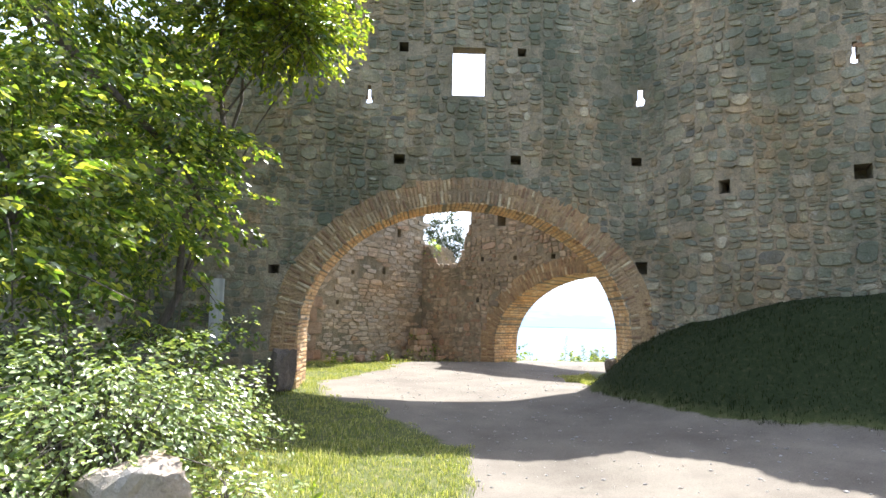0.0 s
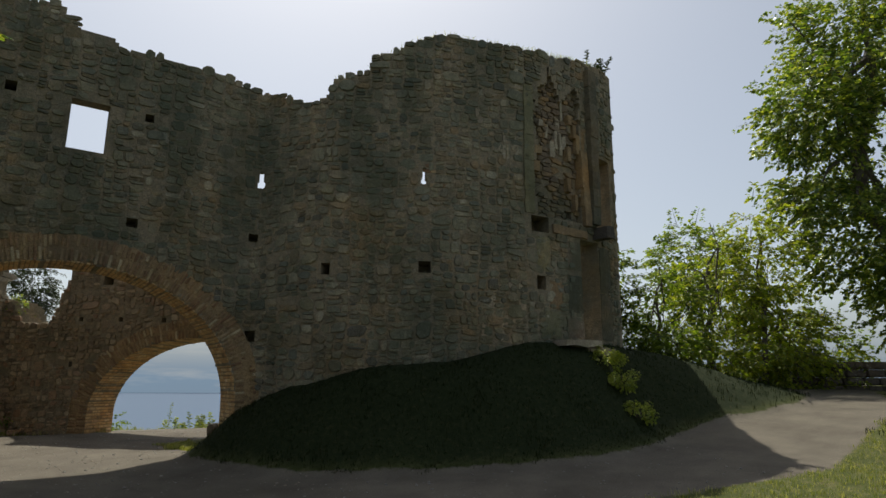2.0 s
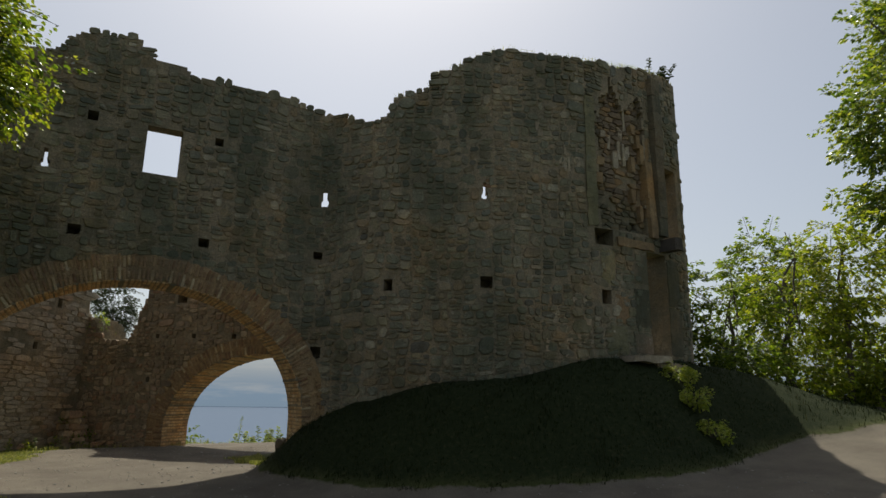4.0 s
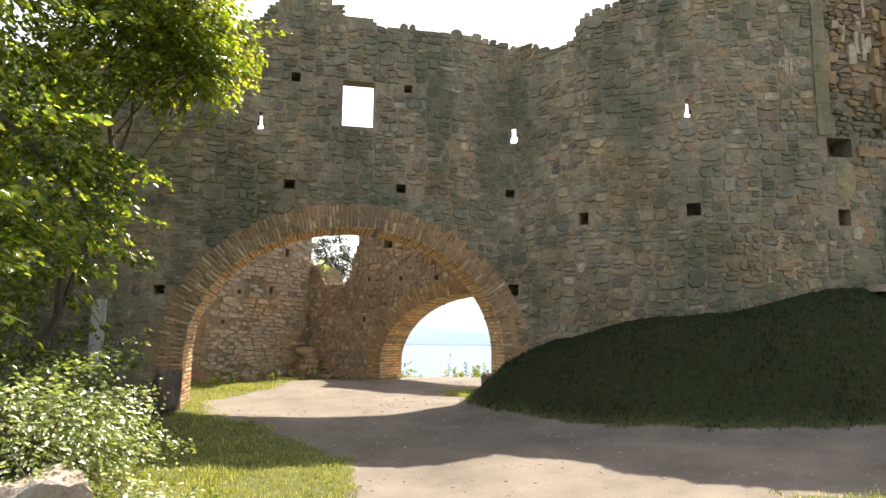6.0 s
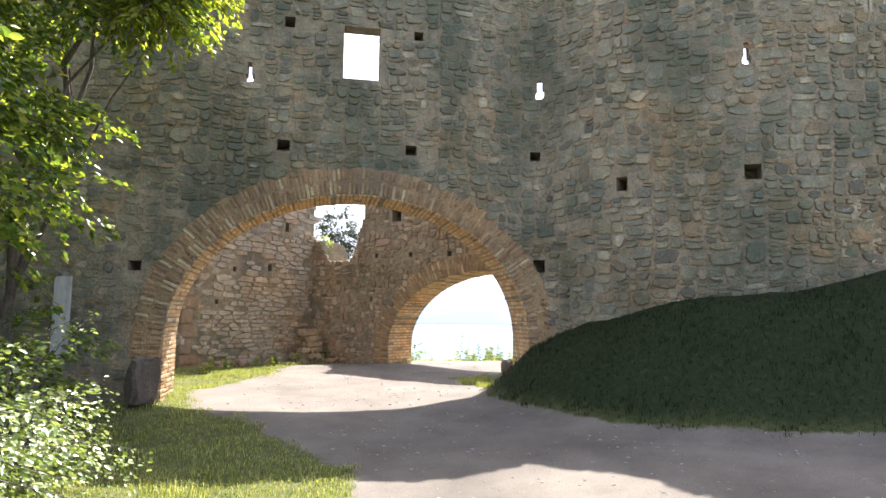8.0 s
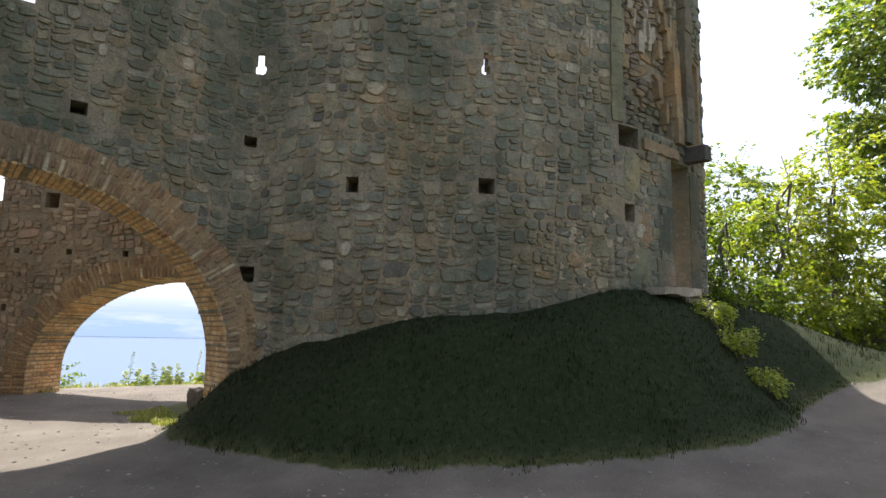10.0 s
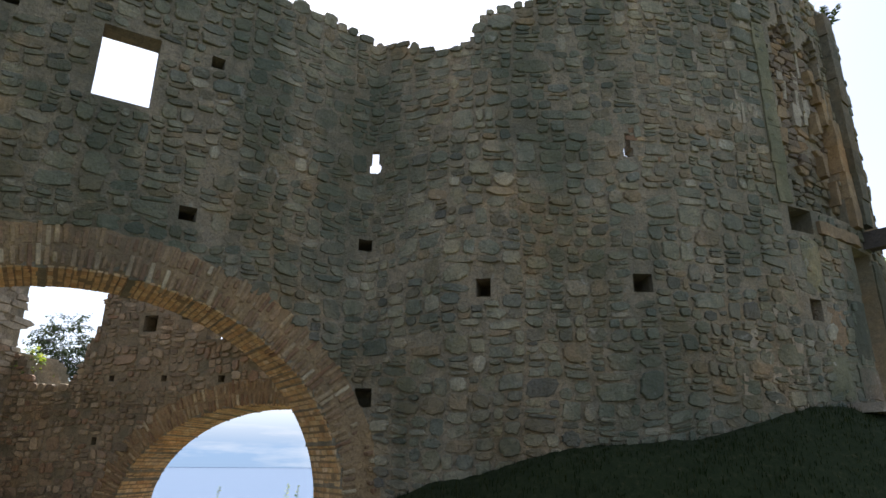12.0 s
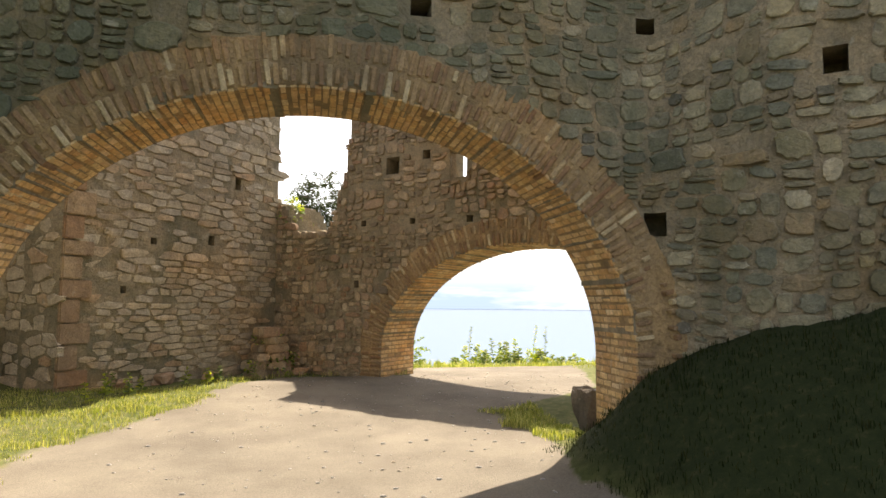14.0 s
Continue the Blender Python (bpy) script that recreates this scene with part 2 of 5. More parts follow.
def stone_shape(poly, gap, proud, rng):
    """Rings of (u, v, w) for one worn stone, w outwards, and its faces."""
    n = len(poly)
    cu, cv = sum(p[0] for p in poly) / n, sum(p[1] for p in poly) / n
    soft = []
    worn = []
    for k in range(n):
        a, b = poly[k], poly[(k + 1) % n]
        worn += [a, ((a[0] + b[0]) / 2 + (cu - a[0]) * rng.uniform(-0.06, 0.16), (a[1] + b[1]) / 2 + (cv - a[1]) * rng.uniform(-0.06, 0.16))]
    poly, n = worn, 2 * n
    for k in range(n):
        a, b, c = poly[k - 1], poly[k], poly[(k + 1) % n]
        pull = rng.uniform(0.0, 0.16)
        soft.append((b[0] + ((a[0] + c[0]) / 2 - b[0]) * pull, b[1] + ((a[1] + c[1]) / 2 - b[1]) * pull))
    size = max(0.05, min(max(p[0] for p in soft) - min(p[0] for p in soft), max(p[1] for p in soft) - min(p[1] for p in soft)))
    k0 = max(0.6, 1 - 2 * gap / size) * rng.uniform(0.93, 1.02)
    tu, tv = (rng.random() - 0.5) * 0.25, (rng.random() - 0.5) * 0.25
    verts, m = [], len(soft)
    for s, w in ((k0, -0.04), (k0 * 0.97, proud * 0.6), (k0 * 0.88, proud)):
        for u, v in soft:
            du, dv = (u - cu) * s, (v - cv) * s
            verts.append((cu + du, cv + dv, w + (du * tu + dv * tv if w > 0 else 0) + (rng.random() - 0.5) * 0.008))
    verts.append((cu, cv, proud * 1.08))
    faces = []
    for r in (0, 1):
        faces += [(r * m + k, r * m + (k + 1) % m, (r + 1) * m + (k + 1) % m, (r + 1) * m + k) for k in range(m)]
    faces += [(2 * m + k, 2 * m + (k + 1) % m, 3 * m) for k in range(m)]
    return verts, faces


def masonry(owner, place, polys, keep, gap, proud, mat, near, rng, smear=0.13, worn=None):
    """Stones laid on a wall: those that near(u, v) picks become parts, the rest one mesh."""
    verts, faces, made = [], [], 0
    for (u, v), poly in polys:
        if not keep(u, v, poly):
            continue
        bare = worn(u, v) if worn else 0.0
        if rng.random() < smear * (1 - 0.6 * bare):
            continue
        sv, sf = stone_shape(poly, gap + 0.002 * bare, proud * (1 + 1.7 * bare) * (0.3 + 1.1 * rng.random()), rng)
        sv = [place(*p) for p in sv]
        if made < 300 and near(u, v):
            mesh_object("stone", sv, sf, mat, False, owner)
            made += 1
        else:
            n = len(verts)
            verts += sv
            faces += [tuple(i + n for i in f) for f in sf]
    if verts:
        rest = mesh_object("stonework", verts, faces, mat, False, owner)
        tagged(rest, kind="stuff")


def shell(name, place, ulines, vlines, state, thick, mat, parent=None, back=None):
    """A wall of cells between the lines: state(u, v) is None where open, else how deep its face lies back."""
    us, vs = sorted(set(round(u, 4) for u in ulines)), sorted(set(round(v, 4) for v in vlines))
    deep = [[state((us[i] + us[i + 1]) / 2, (vs[j] + vs[j + 1]) / 2) for j in range(len(vs) - 1)] for i in range(len(us) - 1)]
    rear = [[back((us[i] + us[i + 1]) / 2, (vs[j] + vs[j + 1]) / 2) if back else thick for j in range(len(vs) - 1)] for i in range(len(us) - 1)]
    verts, faces = [], []

    def quad(*pts):
        n = len(verts)
        verts.extend(place(*p) for p in pts)
        faces.append((n, n + 1, n + 2, n + 3))

    def depth(i, j):
        if i < 0 or j < 0 or i >= len(deep) or j >= len(deep[0]) or deep[i][j] is None:
            return rear[i][j] if 0 <= i < len(deep) and 0 <= j < len(deep[0]) else thick
        return deep[i][j]

    for i in range(len(deep)):
        for j in range(len(deep[0])):
            a, b, c, d = us[i], us[i + 1], vs[j], vs[j + 1]
            if deep[i][j] is not None:
                w = -deep[i][j]
                quad((a, c, w), (b, c, w), (b, d, w), (a, d, w))
                t = -rear[i][j]
                quad((b, c, t), (a, c, t), (a, d, t), (b, d, t))
                if i + 1 < len(deep) and rear[i + 1][j] != rear[i][j]:
                    quad((b, c, t), (b, c, -rear[i + 1][j]), (b, d, -rear[i + 1][j]), (b, d, t))
                if j + 1 < len(deep[0]) and rear[i][j + 1] != rear[i][j]:
                    quad((a, d, t), (b, d, t), (b, d, -rear[i][j + 1]), (a, d, -rear[i][j + 1]))
            e0 = depth(i, j)
            e1 = depth(i + 1, j)
            if e0 != e1:
                quad((b, c, -e0), (b, c, -e1), (b, d, -e1), (b, d, -e0))
            e1 = depth(i, j + 1)
            if e0 != e1:
                quad((a, d, -e0), (b, d, -e0), (b, d, -e1), (a, d, -e1))
        for edge, j in ((vs[0], 0),):
            if deep[i][j] is not None:
                quad((us[i], edge, 0), (us[i + 1], edge, 0), (us[i + 1], edge, -thick), (us[i], edge, -thick))
    for j in range(len(vs) - 1):
        if deep[0][j] is not None:
            quad((us[0], vs[j], 0), (us[0], vs[j + 1], 0), (us[0], vs[j + 1], -thick), (us[0], vs[j], -thick))
    return mesh_object(name, verts, faces, mat, False, parent)


def steps(a, b, d):
    n = max(1, round((b - a) / d))
    return [a + (b - a) * k / n for k in range(n + 1)]


def along(stops, x):
    """Straight lines through (x, y) stops."""
    if x <= stops[0][0]:
        return stops[0][1]
    for (a, p), (b, q) in zip(stops, stops[1:]):
        if x <= b:
            return p + (q - p) * (x - a) / (b - a) if b > a else q
    return stops[-1][1]


# ---- the ground ----
TOWER, RADIUS, FACADE = Vector((8.317, 13.313)), 6.0, 9.93
BEND = 3.35
THETA = math.atan2(9.9 - TOWER.y, BEND - TOWER.x) % (2 * math.pi)


def road_height(x, y):
    base = along([(-40, -0.5), (0, 0.0), (6, 0.22), (9.9, 0.48), (15, 0.56), (17.5, 0.48), (26, -0.5), (29, -0.8), (34, -4), (60, -16), (300, -55), (620, -60), (1000, -200)], y)
    rise = along([(1.2, 0), (5, 0.34), (9, 0.64), (12, 1.08), (14, 1.24), (22, 1.5), (60, 1.2)], x) * along([(-40, 0.6), (8.5, 1), (11.5, 0.0)], y) if x > 1.2 else 0
    if x > 10 and y > 8.5:
        rise = max(rise, along([(10, 0.0), (12.5, 1.3), (22, 1.5), (60, 0)], x) * along([(8.5, 1.0), (24, 0.7), (40, 0)], y))
    left = 0.28 * along([(-3.2, 1), (-1.4, 0.8), (-0.4, 0)], x) * along([(1, 0), (2.5, 1), (5, 1), (7, 0)], y)
    left += along([(-60, 3.0), (-9, 1.3), (-4.2, 0.25), (-3.0, 0.0)], x) * along([(-20, 0.6), (4, 0.6), (9, 1), (18, 1), (26, 0.2)], y)
    return base + rise + left


def mound_height(x, y):
    """The grassy bank against the foot of the round wall."""
    dx, dy = x - TOWER.x, y - TOWER.y
    r = math.hypot(dx, dy)
    u = BEND + RADIUS * ((math.atan2(dy, dx) % (2 * math.pi)) - THETA)
    if y > 11.2 or r < RADIUS - 1.4:
        return -9
    top = along([(2.0, 0.4), (2.75, 0.55), (3.35, 1.25), (4.1, 1.62), (5.3, 1.85), (7.2, 2.14), (8.2, 2.36), (9.2, 2.44), (10.2, 2.4), (11.0, 2.4), (12.4, 2.4), (15, 2.1)], u)
    out = max(0.0, r - RADIUS)
    reach = along([(2.4, 0.5), (3.35, 1.35), (5, 2.0), (8, 2.2), (9.0, 2.0), (9.7, 1.6), (10.3, 1.6), (11, 2.1), (12.0, 3.0), (13, 3.6), (15, 4.0)], u)
    base = road_height(x, y)
    s = out / reach
    if s > 1:
        return -9
    fall = 1 - (s * s * (3 - 2 * s)) * 0.55 - 0.45 * s
    return base + (top - base) * max(0.0, fall)


def ground_at(x, y, rough=True):
    z = max(road_height(x, y), mound_height(x, y))
    if rough and -12 < x < 30 and -8 < y < 34:
        p = Vector((x, y, 0))
        soft = 1 - path_at(x, y)
        z += noise.noise(p * 0.9) * (0.02 + 0.05 * soft) + noise.noise(p * 3.1) * (0.006 + 0.02 * soft)
    return z


ROADS = [[(1.1, 14, 1.85), (0.9, 12.7, 1.8), (0.5, 10.6, 2.25), (0.95, 9.3, 1.8), (2.3, 7.2, 1.85), (4.6, 5.4, 1.6), (8.2, 4.4, 1.3), (13, 5.2, 1.2), (19, 8.2, 1.2), (30, 16, 1.3)],
         [(1.0, -8, 2.4), (1.1, -2, 2.4), (1.6, 2, 2.1), (2.1, 4.5, 1.75), (2.3, 7.2, 1.85)], [(4.2, 17.6, 1.6), (3.4, 14.8, 1.5), (1.1, 13.0, 1.6)]]


def path_at(x, y):
    best = 9.0
    for line in ROADS:
        for (ax, ay, aw), (bx, by, bw) in zip(line, line[1:]):
            dx, dy = bx - ax, by - ay
            s = min(1, max(0, ((x - ax) * dx + (y - ay) * dy) / (dx * dx + dy * dy)))
            best = min(best, math.hypot(x - ax - s * dx, y - ay - s * dy) / (aw + s * (bw - aw)))
    lift = max(0.0, mound_height(x, y) - road_height(x, y))
    return min(1.0, max(0.0, (1.14 - best) / 0.28)) * max(0.0, 1 - lift / 0.12)


def ground_material():
    m, nt, b = material("gravel_and_grass")
    att = nt.nodes.new("ShaderNodeAttribute")
    att.attribute_name = "gravel"
    rag = nt.nodes.new("ShaderNodeMath")
    rag.operation = "ADD"
    nt.links.new(att.outputs["Fac"], rag.inputs[0])
    off = nt.nodes.new("ShaderNodeMath")
    off.operation = "MULTIPLY_ADD"
    off.inputs[1].default_value, off.inputs[2].default_value = 0.9, -0.45
    nt.links.new(noise_at(nt, 3.5, 8, 0.7), off.inputs[0])
    nt.links.new(off.outputs[0], rag.inputs[1])
    mask = ramp(nt, rag.outputs[0], [(0.42, (0, 0, 0)), (0.58, (1, 1, 1))])
    grit = noise_at(nt, 70, 6, 0.75)
    patch = noise_at(nt, 1.3, 6, 0.6)
    gravel = mixed(nt, 0.6, ramp(nt, patch, [(0.3, (0.11, 0.095, 0.074)), (0.7, (0.182, 0.159, 0.123))]), ramp(nt, grit, [(0.25, (0.4, 0.4, 0.4)), (0.6, (1.15, 1.15, 1.15))]), "MULTIPLY")
    # Soil is darkened for shade on the bank, turf paled for sun.
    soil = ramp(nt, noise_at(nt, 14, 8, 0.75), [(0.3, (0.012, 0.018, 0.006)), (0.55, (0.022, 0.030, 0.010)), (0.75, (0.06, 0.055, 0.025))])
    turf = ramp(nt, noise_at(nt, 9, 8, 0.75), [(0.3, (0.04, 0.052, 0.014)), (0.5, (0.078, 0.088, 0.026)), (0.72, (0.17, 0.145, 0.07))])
    sun_paled = nt.nodes.new("ShaderNodeAttribute")
    sun_paled.attribute_name = "sun_paled"
    soil = mixed(nt, sun_paled.outputs["Fac"], soil, turf)
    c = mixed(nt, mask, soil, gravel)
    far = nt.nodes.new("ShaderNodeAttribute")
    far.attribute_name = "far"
    # Distance haze is put into the far ground as a flat blue.
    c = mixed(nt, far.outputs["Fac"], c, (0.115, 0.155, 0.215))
    nt.links.new(c, b.inputs["Base Color"])
    b.inputs["Roughness"].default_value = 0.97
    b.inputs["Specular IOR Level"].default_value = 0.15
    bump(nt, b, grit, 0.5, 0.015)
    return m


def lines_of(near0, near1, d, far):
    fine = steps(near0, near1, d)
    return [-f + near0 for f in reversed(far)] + fine + [near1 + f for f in far]


GROUND = ground_material()
FAR = [0.5, 1.2, 2.2, 3.5, 5.5, 8, 12, 18, 27, 40, 60, 90, 140, 220, 350, 600, 1000, 1800, 3200]
gx, gy = lines_of(-7, 16, 0.125, FAR), lines_of(-3, 24, 0.125, FAR)
gv = [(x, y, ground_at(x, y)) for y in gy for x in gx]
W = len(gx)
gf = [(j * W + i, j * W + i + 1, (j + 1) * W + i + 1, (j + 1) * W + i) for j in range(len(gy) - 1) for i in range(W - 1)]
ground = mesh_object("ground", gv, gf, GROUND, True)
tagged(ground, "pale gravel track and rough grass sloping up to a ruined gate", "ground", kind="structure")
lay = ground.data.attributes.new("gravel", "FLOAT", "POINT")
lay.data.foreach_set("value", [path_at(x, y) for x, y, _ in gv])
# Zero where shade is put into the soil: the bank and beneath the tree.
lay = ground.data.attributes.new("sun_paled", "FLOAT", "POINT")
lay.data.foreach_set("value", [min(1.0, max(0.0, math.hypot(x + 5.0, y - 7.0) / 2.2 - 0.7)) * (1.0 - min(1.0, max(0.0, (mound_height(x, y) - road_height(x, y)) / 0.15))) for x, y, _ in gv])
ground.data.polygons.foreach_set("use_smooth", [p.center.length < 150 for p in ground.data.polygons])
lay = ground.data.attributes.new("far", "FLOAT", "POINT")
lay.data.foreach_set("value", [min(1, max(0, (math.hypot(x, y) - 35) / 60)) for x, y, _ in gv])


# ---- the gate wall, which bends into the round wall ----
def gate_wall_at(u, v, w):
    if u <= BEND:
        return (u, FACADE - w, v)
    a = THETA + (u - BEND) / RADIUS
    r = RADIUS + w
    return (TOWER.x + r * math.cos(a), TOWER.y + r * math.sin(a), v)


def round_u(x, y):
    return BEND + RADIUS * ((math.atan2(y - TOWER.y, x - TOWER.x) % (2 * math.pi)) - THETA)


U_END = round_u(10.12, 7.57)
SKYLINE = [(-7, 5.6), (-2.9, 6.24), (-1.5, 6.75), (-0.95, 7.05), (-0.85, 7.32), (-0.64, 7.4), (0.05, 7.5), (0.2, 7.3), (0.3, 7.2), (0.86, 7.12), (0.95, 6.99), (1.6, 7.05), (2.4, 7.06), (3.2, 6.94), (3.5, 6.88),
           (round_u(3.72, 9.44), 6.7), (round_u(4.04, 9.1), 6.62), (round_u(4.17, 8.96), 6.75), (round_u(4.24, 8.9), 7.03), (round_u(4.74, 8.49), 7.17), (round_u(4.81, 8.44), 7.43),
           (round_u(5.1, 8.24), 7.55), (round_u(5.46, 8.03), 7.82), (round_u(5.9, 7.8), 7.96), (round_u(7, 7.45), 7.95), (round_u(8.1, 7.3), 8.02), (round_u(9.1, 7.36), 8.2), (U_END, 8.25)]
ARCH_X, ARCH_HALF, SPRING, RISE, RING = 0.61, 2.58, 1.3, 2.1, 0.42
THICK = 0.78


def arch_inside(u, v, grow=0.0):
    if v < SPRING:
        return abs(u - ARCH_X) < ARCH_HALF + grow
    return ((u - ARCH_X) / (ARCH_HALF + grow)) ** 2 + ((v - SPRING) / (RISE + grow)) ** 2 < 1


WINDOW = (0.335, 0.875, 5.16, 5.97)
PUTLOGS = [(1.37, 4.12, 0.17, 0.15), (3.30, 4.14, 0.14, 0.14), (round_u(4.27, 8.94), 3.55, 0.16, 0.2), (round_u(5.64, 8.0), 3.59, 0.21, 0.2), (3.36, 2.43, 0.17, 0.2), (-0.49, 4.09, 0.18, 0.16),
           (1.46, 5.91, 0.14, 0.14), (-0.46, 5.95, 0.15, 0.16), (-2.39, 2.3, 0.17, 0.14), (round_u(7.72, 7.34), 3.45, 0.2, 0.25), (round_u(7.72, 7.33), 4.53, 0.40, 0.30), (round_u(8.66, 7.33), 5.55, 0.12, 0.3), (round_u(8.55, 7.33), 4.85, 0.2, 0.16)]
SLITS = [(3.38, 5.12), (round_u(5.62, 8.02), 5.12), (-1.0, 5.06)]
LOOP = (round_u(8.2, 7.32), 6.42)
RECESS = (round_u(7.62, 7.34), round_u(8.85, 7.33), 4.72, 7.15)


DOOR = (round_u(8.73, 7.33), round_u(9.29, 7.38), 2.42, 4.38)
# Unseen slot cut to let a patch of sun onto the track.
SUN_SLOT = (round_u(9.31, 7.38), round_u(9.86, 7.5), 4.7, 6.2)


def opening(u, v, grow=0.0):
    for a, b, c, d in (DOOR, SUN_SLOT):
        if a - grow < u < b + grow and c - grow < v < d + grow:
            return True
    if WINDOW[0] - grow < u < WINDOW[1] + grow and WINDOW[2] - grow < v < WINDOW[3] + grow:
        return True
    for su, sv in SLITS:
        if abs(u - su) < 0.03 + grow and sv < v < sv + 0.24 + grow or math.hypot(u - su, v - sv) < 0.068 + grow:
            return True
    return abs(u - LOOP[0]) < 0.06 + grow and abs(v - LOOP[1]) < 0.07 + grow


def putlog(u, v, grow=0.0):
    return any(abs(u - a) < w / 2 + grow and abs(v - b) < h / 2 + grow for a, b, w, h in PUTLOGS)


def skyline(u):
    return along(SKYLINE, u) + 0.06 * (hash01(math.floor(u / 0.21), 3) - 0.5)


def in_recess(u, v):
    """The torn patch where facing stones have fallen out of the round wall."""
    tear = 0.16 * noise.noise(Vector((u * 4, v * 1.6, 3))) + 0.07 * noise.noise(Vector((u * 9, v * 6, 8)))
    return RECESS[0] + 0.04 + tear < u < RECESS[1] - 0.02 + tear * 0.6 and RECESS[2] < v < RECESS[3] - 0.05 + 0.35 * math.sin((u - RECESS[0]) * 2.4) + 3.2 * tear


def gate_state(u, v):
    if v > skyline(u) - 0.03 or arch_inside(u, v, 0.02) or opening(u, v):
        return None
    if putlog(u, v):
        return 0.42
    if in_recess(u, v):
        return 0.13
    return 0.0


ul = steps(-7, BEND, 0.06) + steps(BEND, U_END, 0.06)
vl = steps(-0.1, 8.4, 0.06)
for a, b, w, h in PUTLOGS:
    ul += [a - w / 2, a + w / 2]
    vl += [b - h / 2, b + h / 2]
for su, sv in SLITS:
    ul += [su - 0.03, su + 0.03, su - 0.055, su + 0.055]
    vl += [sv - 0.06, sv - 0.03, sv + 0.03, sv + 0.06]
for hole in (WINDOW, DOOR, SUN_SLOT):
    ul += [hole[0], hole[1]]
    vl += [hole[2], hole[3]]
wall_gate = holder("wall_gate", (0.6, FACADE, 0.4))
tagged(wall_gate, "tall ruined rubble wall with a wide brick-ringed gate arch, bending into a round tower", "wall", kind="structure")


def gate_back(u, v):
    """The wall is thin where it opens out behind the slits."""
    if abs(u - 0.6) < 0.5 and 4.95 < v < 6.5:
        return 0.26
    if DOOR[0] - 0.3 < u < U_END and v < 6.6:
        return 0.45
    if abs(u - LOOP[0]) < 0.5 and LOOP[1] - 0.4 < v < LOOP[1] + 0.7:
        return 0.36
    return next((d for (a, b), d in zip(SLITS, (0.09, 0.2, 0.2)) if abs(u - a) < 0.42 and b - 0.3 < v < b + 1.1), THICK)


core = shell("core", gate_wall_at, ul, vl, gate_state, THICK, MORTAR, wall_gate, gate_back)
rng = random.Random(11)


def clear(poly, test):
    return not any(test(u, v) for u, v in poly)


def keep_gate(u, v, poly):
    if v > along(SKYLINE, u) + 0.005 or v < 0.25 or arch_inside(u, v, RING - 0.02) or u > U_END - 0.05:
        return False
    if in_recess(u, v) or any(in_recess(a, b) for a, b in poly):
        return False
    return clear(poly, lambda a, b: opening(a, b, 0.01) or putlog(a, b, 0.01)) and not opening(u, v, 0.06) and not putlog(u, v, 0.05)


def eroded(u, v):
    """How far the mortar is washed out: most on the lower part of the round wall."""
    n = noise.noise(Vector((u * 0.5, v * 0.6, 21))) + 0.4 * noise.noise(Vector((u * 1.7, v * 2.1, 4)))
    return min(1.0, max(0.0, 0.35 + 0.9 * n + 0.35 * along([(1.5, 0.0), (4.0, 1.0)], u) * along([(2.0, 1.0), (5.0, 0.0)], v)))


fieldstones = rubble(-7, U_END, 0.2, 8.4, rng)
masonry(wall_gate, gate_wall_at, fieldstones, keep_gate, 0.002, 0.012, RUBBLE, lambda u, v: 3.0 < u < 5.6 and 1.6 < v < 4.4, rng, 0.08, eroded)
inner = cells(RECESS[0], RECESS[1], RECESS[2], RECESS[3] + 0.3, 0.19, 0.085, 0.9, 0.1, rng)
masonry(wall_gate, lambda u, v, w: gate_wall_at(u, v, w - 0.115), inner, lambda u, v, p: in_recess(u, v) and not opening(u, v, 0.03) and not putlog(u, v), 0.003, 0.03, INFILL, lambda u, v: False, rng)


# ---- bricks ----
def brick_mesh(name, sx, sy, sz, seed):
    r = random.Random(seed)
    bm = bmesh.new()
    bmesh.ops.create_cube(bm, size=1)
    for v in bm.verts:
        v.co = Vector((v.co.x * sx, v.co.y * sy, v.co.z * sz)) + Vector([(r.random() - 0.5) * 0.008 for _ in range(3)])
    bmesh.ops.bevel(bm, geom=bm.edges[:], offset=0.007, segments=1, affect="EDGES")
    me = bpy.data.meshes.new(name)
    bm.to_mesh(me)
    bm.free()
    me.materials.append(RINGBRICK)
    return me


def ring_places(cx, half, spring, rise, floor, pitch):
    """Even steps along an arch and its jambs: (x, z, way out)."""
    fine = [(cx - half, z, (-1.0, 0.0)) for z in np.linspace(floor, spring, 60)]
    for a in np.linspace(math.pi, 0, 400):
        n = Vector((math.cos(a) / half, math.sin(a) / rise)).normalized()
        fine.append((cx + half * math.cos(a), spring + rise * math.sin(a), (n.x, n.y)))
    fine += [(cx + half, z, (1.0, 0.0)) for z in np.linspace(spring, floor, 60)]
    out, gone = [], 0.0
    for p, q in zip(fine, fine[1:]):
        gone += math.hypot(q[0] - p[0], q[1] - p[1])
        if gone >= pitch:
            gone -= pitch
            out.append(q)
    return out


VOUSSOIRS = [brick_mesh("brick", 0.17 + 0.02 * (k % 3), 0.22, 0.036 + 0.003 * (k % 4), k) for k in range(7)]
VOUSSOIRS_SHORT = [brick_mesh("brick", 0.10 + 0.02 * (k % 2), 0.22, 0.038, k + 9) for k in range(4)]


